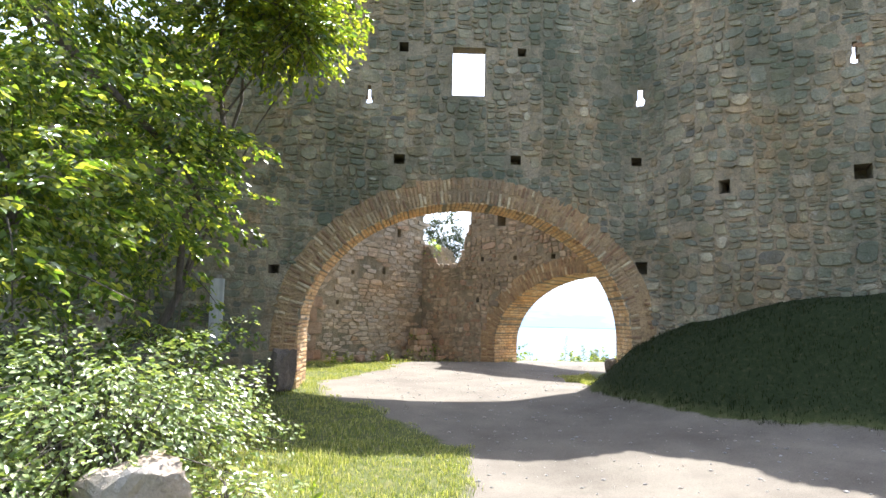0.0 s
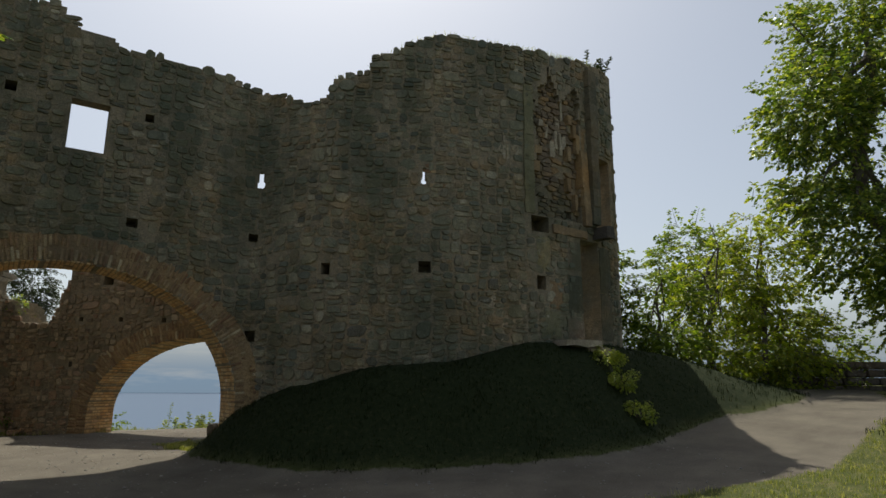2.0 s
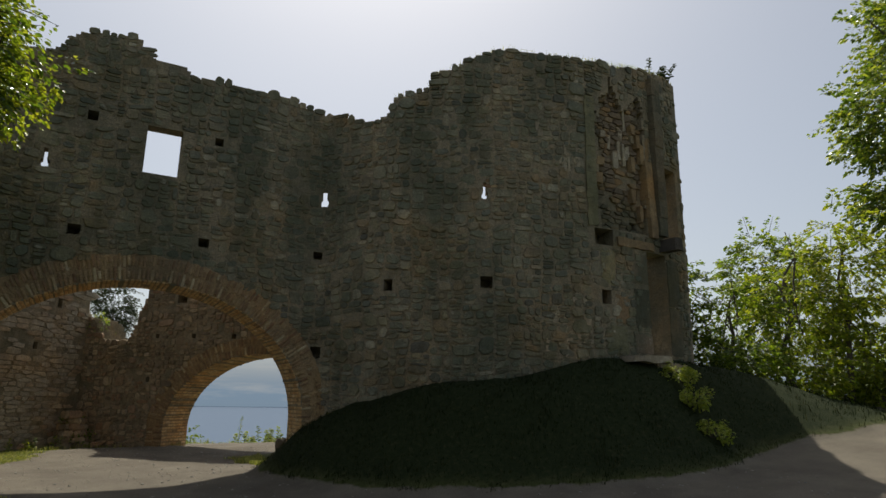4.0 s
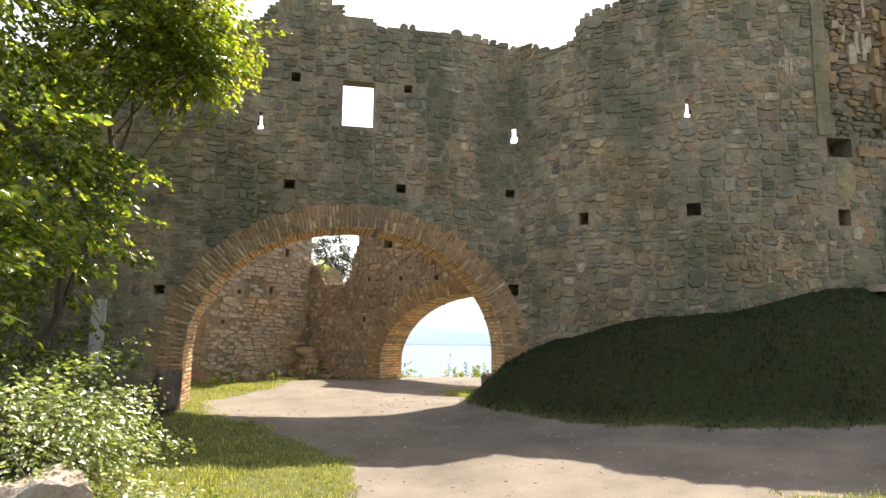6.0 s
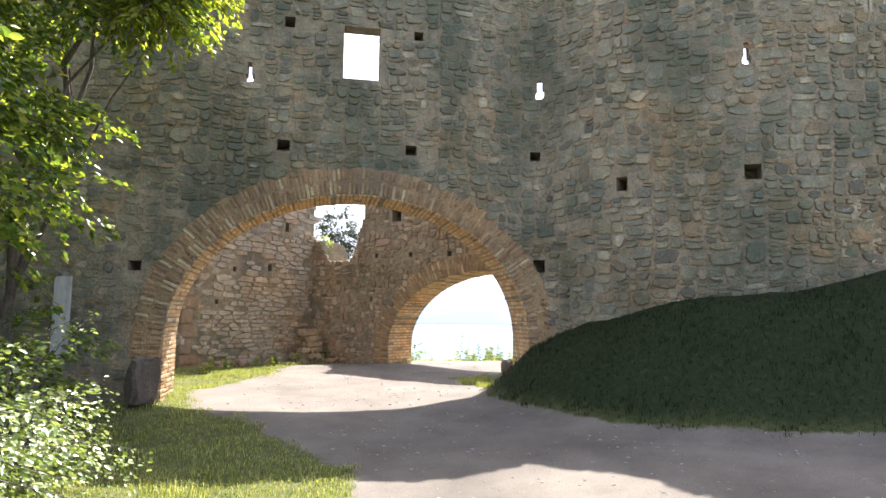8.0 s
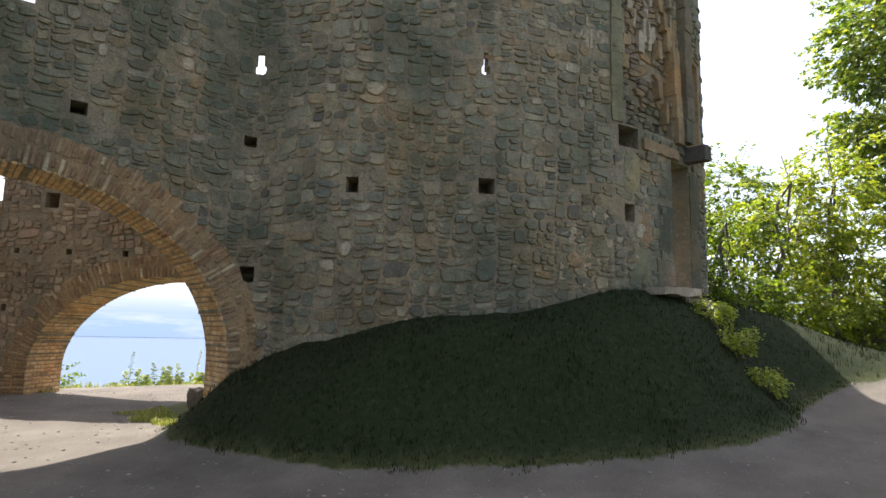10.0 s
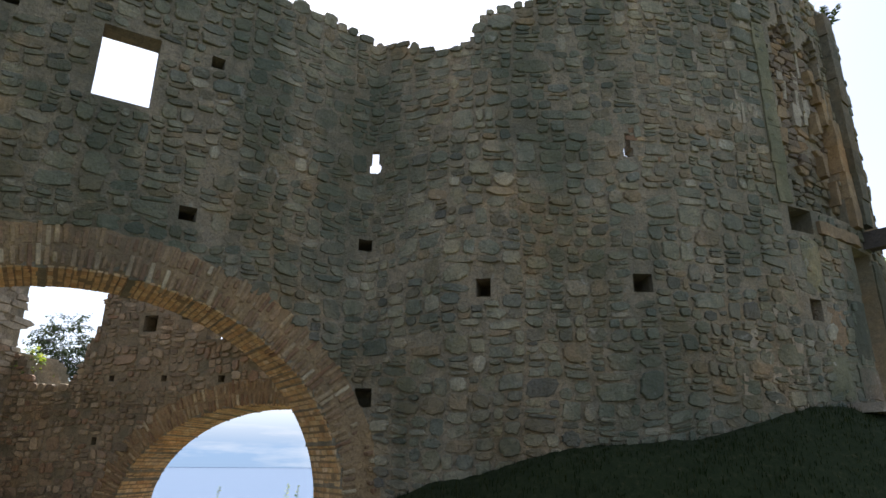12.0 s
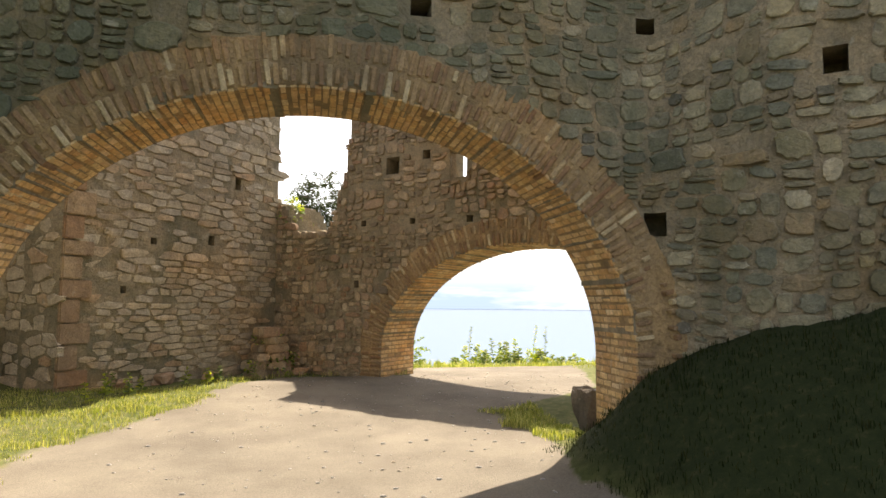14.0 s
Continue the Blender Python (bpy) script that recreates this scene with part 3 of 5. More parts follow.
def brick_ring(owner, place, angle_of, cx, half, spring, rise, floor, pitch, pick):
    """Two rings of bricks on edge round an arch."""
    for k, (x, z, (nx, nz)) in enumerate(ring_places(cx, half, spring, rise, floor, pitch)):
        for lane in (0, 1):
            r = random.Random(k * 2 + lane)
            off = 0.10 + lane * 0.215 + r.uniform(-0.02, 0.02)
            if r.random() < 0.06 + 0.22 * max(0.0, noise.noise(Vector((x * 1.1, z * 1.1, 3)))):
                continue
            me = r.choice(VOUSSOIRS if r.random() < 0.8 else VOUSSOIRS_SHORT)
            u, v = x + nx * off, z + nz * off
            if not pick(u, v):
                continue
            p = Vector(place(u, v, -0.098 + r.random() * 0.012))
            ob = new("brick", me)
            turn = math.atan2(nz, nx) + (r.random() - 0.5) * 0.05
            ob.matrix_world = Matrix.Translation(p) @ Matrix.Rotation(angle_of, 4, "Z") @ Matrix.Rotation(-turn, 4, "Y")
            ob.parent = owner
            ob.matrix_parent_inverse = Matrix.Translation(owner.location).inverted()


def ring_bed(owner, place, cx, half, spring, rise, floor, pick):
    """The ochre mortar bed that the ring's bricks are set in, uneven at its outer edge."""
    verts, faces = [], []
    for k, (x, z, (nx, nz)) in enumerate(ring_places(cx, half, spring, rise, floor, 0.05)):
        rag = 0.43 + 0.035 * noise.noise(Vector((x * 3, z * 3, 2))) + 0.02 * hash01(k, 6)
        for off, w in ((0.0, -0.03), (0.025, 0.0), (0.15, 0.005), (0.28, 0.007), (rag - 0.03, 0.006), (rag, -0.03)):
            verts.append(place(x + nx * off, z + nz * off, w + 0.007 * noise.noise(Vector((x * 9, z * 9, off * 30)))))
        if k and pick(x + nx * 0.4, z + nz * 0.4):
            a = 6 * (k - 1)
            faces += [(a + i, a + i + 1, a + i + 7, a + i + 6) for i in range(5)]
    mesh_object("ring_mortar", verts, faces, RINGMORTAR, True, owner)


def soffit(owner, place, cx, half, spring, rise, floor, thick, pitch, mat, rows=3):
    """The underside of an arch: a mortar lining, and bricks laid across it."""
    line = ring_places(cx, half, spring, rise, floor, pitch)
    verts, faces = [], []
    for k, (x, z, (nx, nz)) in enumerate(line):
        for w in (0.0, -thick):
            verts.append(place(x + nx * 0.002, z + nz * 0.002, w - 0.012))
            verts.append(place(x + nx * 0.10, z + nz * 0.10, w - 0.012))
        if k:
            a, b = 4 * (k - 1), 4 * k
            faces += [(a, b, b + 2, a + 2), (a, b, b + 1, a + 1), (a + 2, b + 2, b + 3, a + 3)]
    mesh_object("soffit_mortar", verts, faces, mat, False, owner)
    verts, faces = [], []
    r = random.Random(5)
    deep = thick / rows
    for k, (x, z, (nx, nz)) in enumerate(line):
        tx, tz = -nz, nx
        for row in range(rows + 1):
            w0 = max(0.0, (row - (0.5 if k % 2 else 0.0)) * deep) + 0.006
            w1 = min(thick, (row + 1 - (0.5 if k % 2 else 0.0)) * deep) - 0.006
            if w1 - w0 < 0.04 or r.random() < 0.03:
                continue
            h, e = 0.001 - r.random() * 0.009, pitch * 0.38
            n = len(verts)
            for lift, shrink in ((0.03, 0.0), (h + 0.005, 0.0), (h, 0.008)):
                for s, w in ((-1, w0 + shrink), (1, w0 + shrink), (1, w1 - shrink), (-1, w1 - shrink)):
                    ee = (e - shrink) * s + (r.random() - 0.5) * 0.006
                    verts.append(place(x + nx * lift + tx * ee, z + nz * lift + tz * ee, -w))
            for q in (0, 4):
                faces += [(n + q + i, n + q + (i + 1) % 4, n + q + 4 + (i + 1) % 4, n + q + 4 + i) for i in range(4)]
            faces.append((n + 8, n + 9, n + 10, n + 11))
    tagged(mesh_object("soffit_bricks", verts, faces, BOUNCE_BRICK, False, owner), kind="stuff")


ring_bed(wall_gate, gate_wall_at, ARCH_X, ARCH_HALF, SPRING, RISE, 0.38, lambda u, v: True)
brick_ring(wall_gate, gate_wall_at, 0.0, ARCH_X, ARCH_HALF, SPRING, RISE, 0.42, 0.064, lambda u, v: True)
soffit(wall_gate, gate_wall_at, ARCH_X, ARCH_HALF, SPRING, RISE, 0.4, THICK, 0.064, RINGMORTAR, 5)


# ---- the court behind the gate ----
def straight(a, b):
    way = (Vector(b) - Vector(a)).normalized()
    out = Vector((way.y, -way.x))

    def place(u, v, w):
        return (a[0] + way.x * u + out.x * w, a[1] + way.y * u + out.y * w, v)
    return place, (Vector(b) - Vector(a)).length, math.atan2(way.y, way.x)


def court_wall(name, a, b, tops, floor, label, mat, cw, ch, jitter, holes=(), windows=(), arch=None, thick=0.8, proud=0.03, near=None, drop=0.1, seed=3, quoin=0):
    place, length, ang = straight(a, b)
    thing = tagged(holder(name, (a[0], a[1], floor)), label, "wall", kind="structure")

    def top(u):
        return along(tops, u) + 0.10 * (hash01(math.floor(u / 0.17), seed) - 0.5)

    def through_wall(u, v, grow=0.0):
        if arch and ((v < arch[2] and abs(u - arch[0]) < arch[1] + grow) or ((u - arch[0]) / (arch[1] + grow)) ** 2 + ((v - arch[2]) / (arch[3] + grow)) ** 2 < 1):
            return True
        return any(x0 - grow < u < x1 + grow and z0 - grow < v < z1 + grow for x0, x1, z0, z1 in windows)

    def sunk(u, v, grow=0.0):
        return any(abs(u - x) < w / 2 + grow and abs(v - z) < h / 2 + grow for x, z, w, h in holes)

    def state(u, v):
        if v > top(u) or through_wall(u, v, 0.02 if arch else 0):
            return None
        return 0.35 if sunk(u, v) else 0.0

    us, vs = steps(0, length, 0.07), steps(floor - 0.6, max(t for _, t in tops) + 0.1, 0.07)
    for x, z, w, h in holes:
        us += [x - w / 2, x + w / 2]
        vs += [z - h / 2, z + h / 2]
    for x0, x1, z0, z1 in windows:
        us += [x0, x1]
        vs += [z0, z1]
    shell("core", place, us, vs, state, thick, MORTAR, thing, lambda u, v: 0.2 if any(x0 - 0.3 < u < x1 + 0.5 and z0 - 0.2 < v < z1 + 0.5 for x0, x1, z0, z1 in windows) else thick)
    r = random.Random(seed)
    high = max(t for _, t in tops) + 0.1
    polys = rubble(0, length, floor - 0.3, high, r, 0.85) if jitter > 0.7 else cells(0, length, floor - 0.3, high, cw, ch, jitter, drop, r)

    def keep(u, v, poly):
        if quoin and u < 0.42 and v < quoin:
            return False
        if v > along(tops, u) + 0.03 or through_wall(u, v, 0.36 if arch and v < arch[2] + arch[3] + 0.4 and abs(u - arch[0]) < arch[1] + 0.4 else 0.03):
            return False
        return clear(poly, lambda p, q: sunk(p, q, 0.01) or any(x0 - 0.01 < p < x1 + 0.01 and z0 - 0.01 < q < z1 + 0.01 for x0, x1, z0, z1 in windows)) and not sunk(u, v, 0.04) and 0.04 < u < length - 0.02
    z, k = floor - 0.2, 0
    while z < quoin:
        h = 0.2 + 0.14 * hash01(k, seed)
        w = 0.42 if k % 2 else 0.27
        bm = bmesh.new()
        made = bmesh.ops.create_cube(bm, size=1)["verts"]
        bmesh.ops.transform(bm, matrix=Matrix.Translation(place(w / 2 + 0.002, z + h / 2, -0.08 + 0.012 * hash01(k, 5))) @ Matrix.Rotation(ang, 4, "Z") @ Matrix.Diagonal((w, 0.24, h - 0.015, 1)), verts=made)
        bmesh.ops.bevel(bm, geom=bm.edges[:], offset=0.015, segments=2, affect="EDGES")
        part("quoin", bm, QUOIN, thing)
        z += h
        k += 1
    masonry(thing, place, polys, keep, 0.004, proud, mat, near or (lambda u, v: False), r)
    if arch:
        ring_bed(thing, place, arch[0], arch[1], arch[2], arch[3], floor - 0.05, lambda u, v: u < length - 0.1)
        brick_ring(thing, place, ang, arch[0], arch[1], arch[2], arch[3], floor - 0.05, 0.068, lambda u, v: u < length - 0.1)
        soffit(thing, place, arch[0], arch[1], arch[2], arch[3], floor - 0.1, thick, 0.068, RINGMORTAR, 5)
    return thing


court_wall("wall_court_left", (-2.6, 13.95), (-0.13, 17.0), [(0, 5.7), (2, 5.9), (3.2, 5.6), (3.93, 5.5)], 0.62, "pale squared-stone wall in thin courses with putlog holes", ASHLAR, 0.36, 0.105, 0.28,
           holes=[(1.35, 2.62, 0.1, 0.1), (2.42, 2.72, 0.12, 0.16), (2.95, 3.75, 0.13, 0.25), (0.9, 1.9, 0.09, 0.1)], near=lambda u, v: 0.3 < u < 3.9 and 0.6 < v < 4.0, proud=0.02, drop=0.05, seed=7, quoin=4.2)
court_wall("wall_court_far", (-0.13, 17.0), (6.6, 11.03), [(0, 3.6), (0.12, 3.5), (0.35, 3.2), (0.6, 2.95), (1.15, 2.88), (1.3, 3.1), (1.42, 3.5), (1.55, 3.9), (1.66, 4.6), (1.7, 5.3), (3.2, 5.35), (6, 5.2), (9, 5.4)], 0.5,
           "ruined rubble wall with a low brick arch, a small window and a broken gap", COURTSTONE, 0.25, 0.16, 0.8,
           holes=[(1.98, 3.06, 0.1, 0.1), (2.95, 3.05, 0.1, 0.1), (3.98, 3.03, 0.11, 0.11), (2.55, 3.98, 0.26, 0.28), (1.85, 2.05, 0.09, 0.12), (3.2, 4.1, 0.14, 0.14)], windows=[(3.62, 3.9, 3.69, 4.08)],
           arch=(4.72, 2.34, 0.95, 1.66), thick=0.95, near=lambda u, v: 1.2 < u < 5 and v > 2.6, seed=8)
court_wall("wall_court_return", (-3.55, 14.75), (-2.6, 13.95), [(0, 5.3), (1.24, 5.6)], 0.6, "shaded side of a squared-stone wall", ASHLAR, 0.34, 0.15, 0.45, proud=0.02, seed=9)
# Unseen wall, put here to cast shade on the bank and track.
court_wall("wall_unseen_shade", (10.16, 7.78), (13.4, 11.1), [(0, 8.2), (2, 8.4), (4.6, 8.3)], 1.2, "unseen wall added behind the round wall to shade the bank", RUBBLE, 0.3, 0.2, 0.5, thick=0.6, proud=0.02, seed=12)
court_wall("wall_court_near", (-7.0, 12.5), (-3.5, 14.7), [(0, 5.0), (4.2, 5.2)], 0.6, "pale squared-stone wall at the end of the court", ASHLAR, 0.36, 0.16, 0.5, proud=0.02, seed=10)


# ---- plants ----
def leaf_mesh(name, spots, ways, sizes, mat, parent, seed, broad=0.55, six=True):
    """Many single leaves: spots, the way each points, and its length; each is folded along its midrib."""
    r = np.random.default_rng(seed)
    p, d, s = np.asarray(spots, float), np.asarray(ways, float), np.asarray(sizes, float)[:, None]
    d /= np.linalg.norm(d, axis=1, keepdims=True) + 1e-9
    side = np.cross(d, r.normal(size=p.shape) * 0.55 + (0, 0, 1))
    side /= np.linalg.norm(side, axis=1, keepdims=True) + 1e-9
    up = np.cross(side, d)
    n = len(p)
    if six:
        shape = [(0, 0, 0), (0.28, 0.42, 0.10), (0.66, 0.40, 0.08), (1, 0, -0.10), (0.66, -0.40, 0.08), (0.28, -0.42, 0.10)]
        quads = [(0, 3, 2, 1), (0, 5, 4, 3)]
    else:
        shape = [(0, 0, 0), (0.5, 0.5, 0.12), (1, 0, -0.08), (0.5, -0.5, 0.12)]
        quads = [(0, 2, 1), (0, 3, 2)]
    k = len(shape)
    verts = np.stack([p + d * s * a + side * s * b * broad + up * s * c for a, b, c in shape], 1).reshape(-1, 3)
    faces = (np.array(quads)[None] + (np.arange(n) * k)[:, None, None]).reshape(-1, len(quads[0]))
    me = bpy.data.meshes.new(name)
    me.vertices.add(len(verts))
    me.vertices.foreach_set("co", verts.ravel())
    me.loops.add(faces.size)
    me.loops.foreach_set("vertex_index", faces.ravel())
    me.polygons.add(len(faces))
    me.polygons.foreach_set("loop_start", np.arange(len(faces)) * faces.shape[1])
    me.update(calc_edges=True)
    me.materials.append(mat)
    ob = new(name, me)
    return under(parent, ob) if parent else ob


def tube(bm, pts, radii, sides=7):
    """A tapered limb through the points."""
    rings = []
    for k, p in enumerate(pts):
        p = Vector(p)
        way = (Vector(pts[min(k + 1, len(pts) - 1)]) - Vector(pts[max(k - 1, 0)])).normalized()
        a = way.orthogonal().normalized()
        b = way.cross(a)
        rings.append([bm.verts.new(p + (a * math.cos(t) + b * math.sin(t)) * radii[k] * (1 + 0.12 * math.sin(3 * t + k))) for t in [2 * math.pi * i / sides for i in range(sides)]])
    for r0, r1 in zip(rings, rings[1:]):
        for i in range(sides):
            bm.faces.new((r0[i], r0[(i + 1) % sides], r1[(i + 1) % sides], r1[i]))
    bm.faces.new(rings[-1])
    return bm


def limb_points(a, b, rng, sag=0.0, n=5):
    a, b = Vector(a), Vector(b)
    out = []
    for k in range(n + 1):
        s = k / n
        p = a.lerp(b, s) + Vector((rng.uniform(-1, 1), rng.uniform(-1, 1), rng.uniform(-1, 1))) * (b - a).length * 0.05 * (0 < k < n)
        p.z += sag * math.sin(math.pi * s)
        out.append(p)
    return out


BARK = plain_material("bark", (0.06, 0.05, 0.04), (0.17, 0.14, 0.11), 22, 0.95, 0.9, (1, 1, 0.25))
LEAF = leaf_material("broad_leaves", [(0, (0.05, 0.085, 0.018)), (0.4, (0.10, 0.155, 0.028)), (0.7, (0.20, 0.25, 0.045)), (1, (0.42, 0.41, 0.09))], 0.3, 0.5, 0.8)
LEAF_YELLOW = leaf_material("light_leaves", [(0, (0.12, 0.17, 0.025)), (0.5, (0.22, 0.27, 0.035)), (1, (0.36, 0.35, 0.055))], 0.4, 0.58)
# Sun on the bank strip is put into these bright leaves.
SUN_STRIP_LEAF = leaf_material("sunny_leaves", [(0, (0.16, 0.22, 0.03)), (0.5, (0.27, 0.31, 0.045)), (1, (0.40, 0.39, 0.09))], 0.45)
LEAF_FAR = leaf_material("tree_leaves", [(0, (0.06, 0.10, 0.02)), (0.5, (0.13, 0.19, 0.03)), (1, (0.27, 0.31, 0.05))], 0.35, 0.6)
LEAF_DARK = leaf_material("dull_leaves", [(0, (0.03, 0.045, 0.02)), (1, (0.07, 0.09, 0.035))], 0.6, 0.15, 0.2)
BRAMBLE = leaf_material("bramble_leaves", [(0, (0.10, 0.15, 0.04)), (0.5, (0.19, 0.24, 0.09)), (0.85, (0.30, 0.33, 0.16)), (1, (0.42, 0.42, 0.27))], 0.3, 0.3)


def sprays(blobs, count, per, reach, rng, size, droop=0.35, hollow=0.55):
    """Twigs in the given ellipsoids (centre, radii, share), each with leaves set along it."""
    spots, ways, sizes, twigs = [], [], [], []
    total = sum(b[2] for b in blobs)
    for c, rad, share in blobs:
        for _ in range(int(count * share / total)):
            while True:
                v = Vector((rng.uniform(-1, 1), rng.uniform(-1, 1), rng.uniform(-1, 1)))
                if 0.05 < v.length < 1:
                    break
            v *= (hollow + (1 - hollow) * rng.random()) / v.length * (0.82 + 0.3 * noise.noise(v.normalized() * 2.1 + Vector(c)))
            p = Vector(c) + Vector((v.x * rad[0], v.y * rad[1], v.z * rad[2]))
            out = Vector((v.x, v.y, v.z * 0.35 - droop * rng.random())).normalized()
            out = (out + Vector((rng.uniform(-0.5, 0.5), rng.uniform(-0.5, 0.5), rng.uniform(-0.25, 0.25)))).normalized()
            length = reach * (0.6 + 0.8 * rng.random())
            side = out.cross(Vector((0, 0, 1))).normalized()
            twigs.append((p, p + out * length))
            for k in range(per):
                s = rng.random()
                flip = 1 if k % 2 else -1
                lateral = side * flip * (0.3 + 0.7 * rng.random()) * length * 0.42 * (1 - s * 0.6)
                q = p + out * length * s + lateral + Vector((0, 0, rng.uniform(-0.05, 0.05) - 0.25 * s * s * length * droop))
                w = out * 0.6 + side * flip * 0.8 + Vector((0, 0, rng.uniform(-0.55, 0.15)))
                spots.append(q)
                ways.append(w)
                sizes.append(size * (0.65 + 0.6 * rng.random()))
    return spots, ways, sizes, twigs


def tree(name, label, foot, height, trunk_r, blobs, count, per, reach, size, mat, seed, limbs=9, six=False, droop=0.35, hollow=0.5, category="tree"):
    rng = random.Random(seed)
    z = ground_at(foot[0], foot[1], False) - 0.06
    thing = tagged(holder(name, (foot[0], foot[1], z)), label, category)
    mid = Vector(blobs[0][0])
    top = Vector((mid.x, mid.y, z + height * 0.86))
    trunk = limb_points((foot[0], foot[1], z), top, rng, 0, 7)
    part("trunk", tube(bmesh.new(), trunk, [trunk_r * (1 - 0.85 * k / 7) for k in range(8)], 9), BARK, thing, smooth=True)
    spots, ways, sizes, twigs = sprays(blobs, count, per, reach, rng, size, droop, hollow)
    for k in range(limbs):
        a = trunk[min(6, 2 + k % 5)]
        b = twigs[int(len(twigs) * (k + 0.5) / limbs)][0]
        part("branch", tube(bmesh.new(), limb_points(a, b, rng, 0.15), [trunk_r * 0.42, trunk_r * 0.34, trunk_r * 0.26, trunk_r * 0.18, trunk_r * 0.12, trunk_r * 0.05], 6), BARK, thing, smooth=True)
    bm = bmesh.new()
    for a, b in twigs[:: max(1, len(twigs) // 220)]:
        tube(bm, [a, a.lerp(b, 0.5) + Vector((0, 0, 0.02)), b], [0.010, 0.007, 0.003], 3)
    tagged(part("brushwood", bm, BARK, thing), kind="stuff")
    tagged(leaf_mesh("crown", spots, ways, sizes, mat, thing, seed, 0.62, six), kind="stuff")
    return thing


tree("broadleaf_tree", "large leafy broadleaf tree with low drooping sprays beside the gate wall", (-4.6, 6.6), 8.6, 0.22,
     [((-4.2, 6.1, 5.0), (2.45, 2.0, 3.4), 5.0), ((-2.15, 7.4, 5.6), (1.3, 0.9, 1.45), 1.5), ((-3.7, 5.0, 2.6), (1.75, 1.4, 1.3), 2.0), ((-3.0, 7.3, 3.4), (0.8, 0.8, 1.9), 0.9), ((-4.6, 8.0, 3.6), (1.9, 1.2, 3.2), 3.0)],
     1000, 54, 0.62, 0.082, LEAF, 21, 10, True, 0.4, 0.3)
# Added for the sunlit bulge of the tree above, its sun put into yellower leaves.
tree("small_tree", "sunlit side of the broadleaf tree, added as a yellower crown of its own", (-3.7, 8.7), 6.4, 0.07,
     [((-2.3, 7.7, 6.0), (1.2, 0.7, 1.3), 1.5), ((-1.7, 7.5, 5.2), (0.65, 0.5, 0.6), 0.5)], 300, 48, 0.5, 0.07, LEAF_YELLOW, 29, 6, True, 0.3, 0.4)
tree("oak_tree", "tall oak with open leafy boughs beside the track", (21.2, 6.6), 15, 0.32,
     [((21.4, 6.6, 9.6), (3.9, 3.6, 5.2), 4), ((18.9, 7.3, 9.6), (1.7, 1.6, 1.7), 1.2), ((19.2, 6.6, 5.8), (2.2, 2.0, 1.9), 1.4), ((19.3, 4.9, 4.2), (2.2, 2.0, 1.8), 1.6), ((18.9, 7.6, 7.2), (1.0, 1.0, 0.7), 0.5), ((21.0, 7.0, 12.8), (1.9, 1.8, 2.2), 1.4)],
     1050, 50, 0.9, 0.15, LEAF, 22, 14)
tree("small_tree", "slender small tree behind the round wall", (12.7, 9.9), 3.0, 0.06, [((12.7, 9.9, 4.2), (0.9, 1.1, 1.3), 1), ((12.6, 9.7, 2.9), (1.0, 1.2, 0.9), 0.9)], 110, 34, 0.5, 0.10, LEAF_FAR, 23, 6)
tree("small_tree", "bushy small tree on the bank beside the track", (13.1, 8.9), 2.9, 0.06, [((13.2, 8.9, 3.7), (1.0, 1.2, 1.15), 1), ((13.0, 8.8, 2.5), (1.2, 1.3, 0.8), 0.8)], 120, 36, 0.5, 0.10, LEAF_FAR, 24, 6)
tree("small_tree", "light green small tree on the bank beside the track", (14.4, 8.3), 4.6, 0.07, [((14.6, 8.3, 4.2), (1.1, 1.3, 1.6), 1.2), ((14.2, 8.1, 2.4), (1.2, 1.3, 0.8), 0.9)], 210, 36, 0.5, 0.10, LEAF_YELLOW, 25, 6)
tree("small_tree", "yellow-green small tree under the oak", (17.6, 8.4), 3.0, 0.08, [((17.5, 8.4, 3.7), (1.5, 1.5, 1.5), 1), ((17.3, 8.2, 2.0), (1.5, 1.3, 0.9), 0.8)], 260, 36, 0.55, 0.11, LEAF_YELLOW, 28, 6)
tree("small_tree", "light green leafy tree beside the track", (16.0, 8.0), 5.2, 0.08, [((16.0, 7.9, 4.9), (1.3, 1.2, 2.0), 1), ((16.2, 7.6, 2.9), (1.4, 1.0, 1.0), 0.8)], 210, 36, 0.55, 0.11, LEAF_YELLOW, 61, 6)
tree("small_tree", "dark slender tree beyond the bank", (17.8, 11.2), 5.0, 0.07, [((17.8, 11.2, 5.4), (1.2, 1.4, 1.9), 1)], 200, 36, 0.55, 0.12, LEAF_FAR, 26, 5)
tree("small_tree", "small tree seen through the broken gap in the court wall", (0.6, 26.5), 6.2, 0.06, [((0.66, 26.4, 4.95), (0.8, 0.7, 1.35), 1), ((0.6, 26.4, 3.2), (0.9, 0.9, 0.9), 0.4)], 300, 30, 0.45, 0.085, LEAF_DARK, 27, 5)


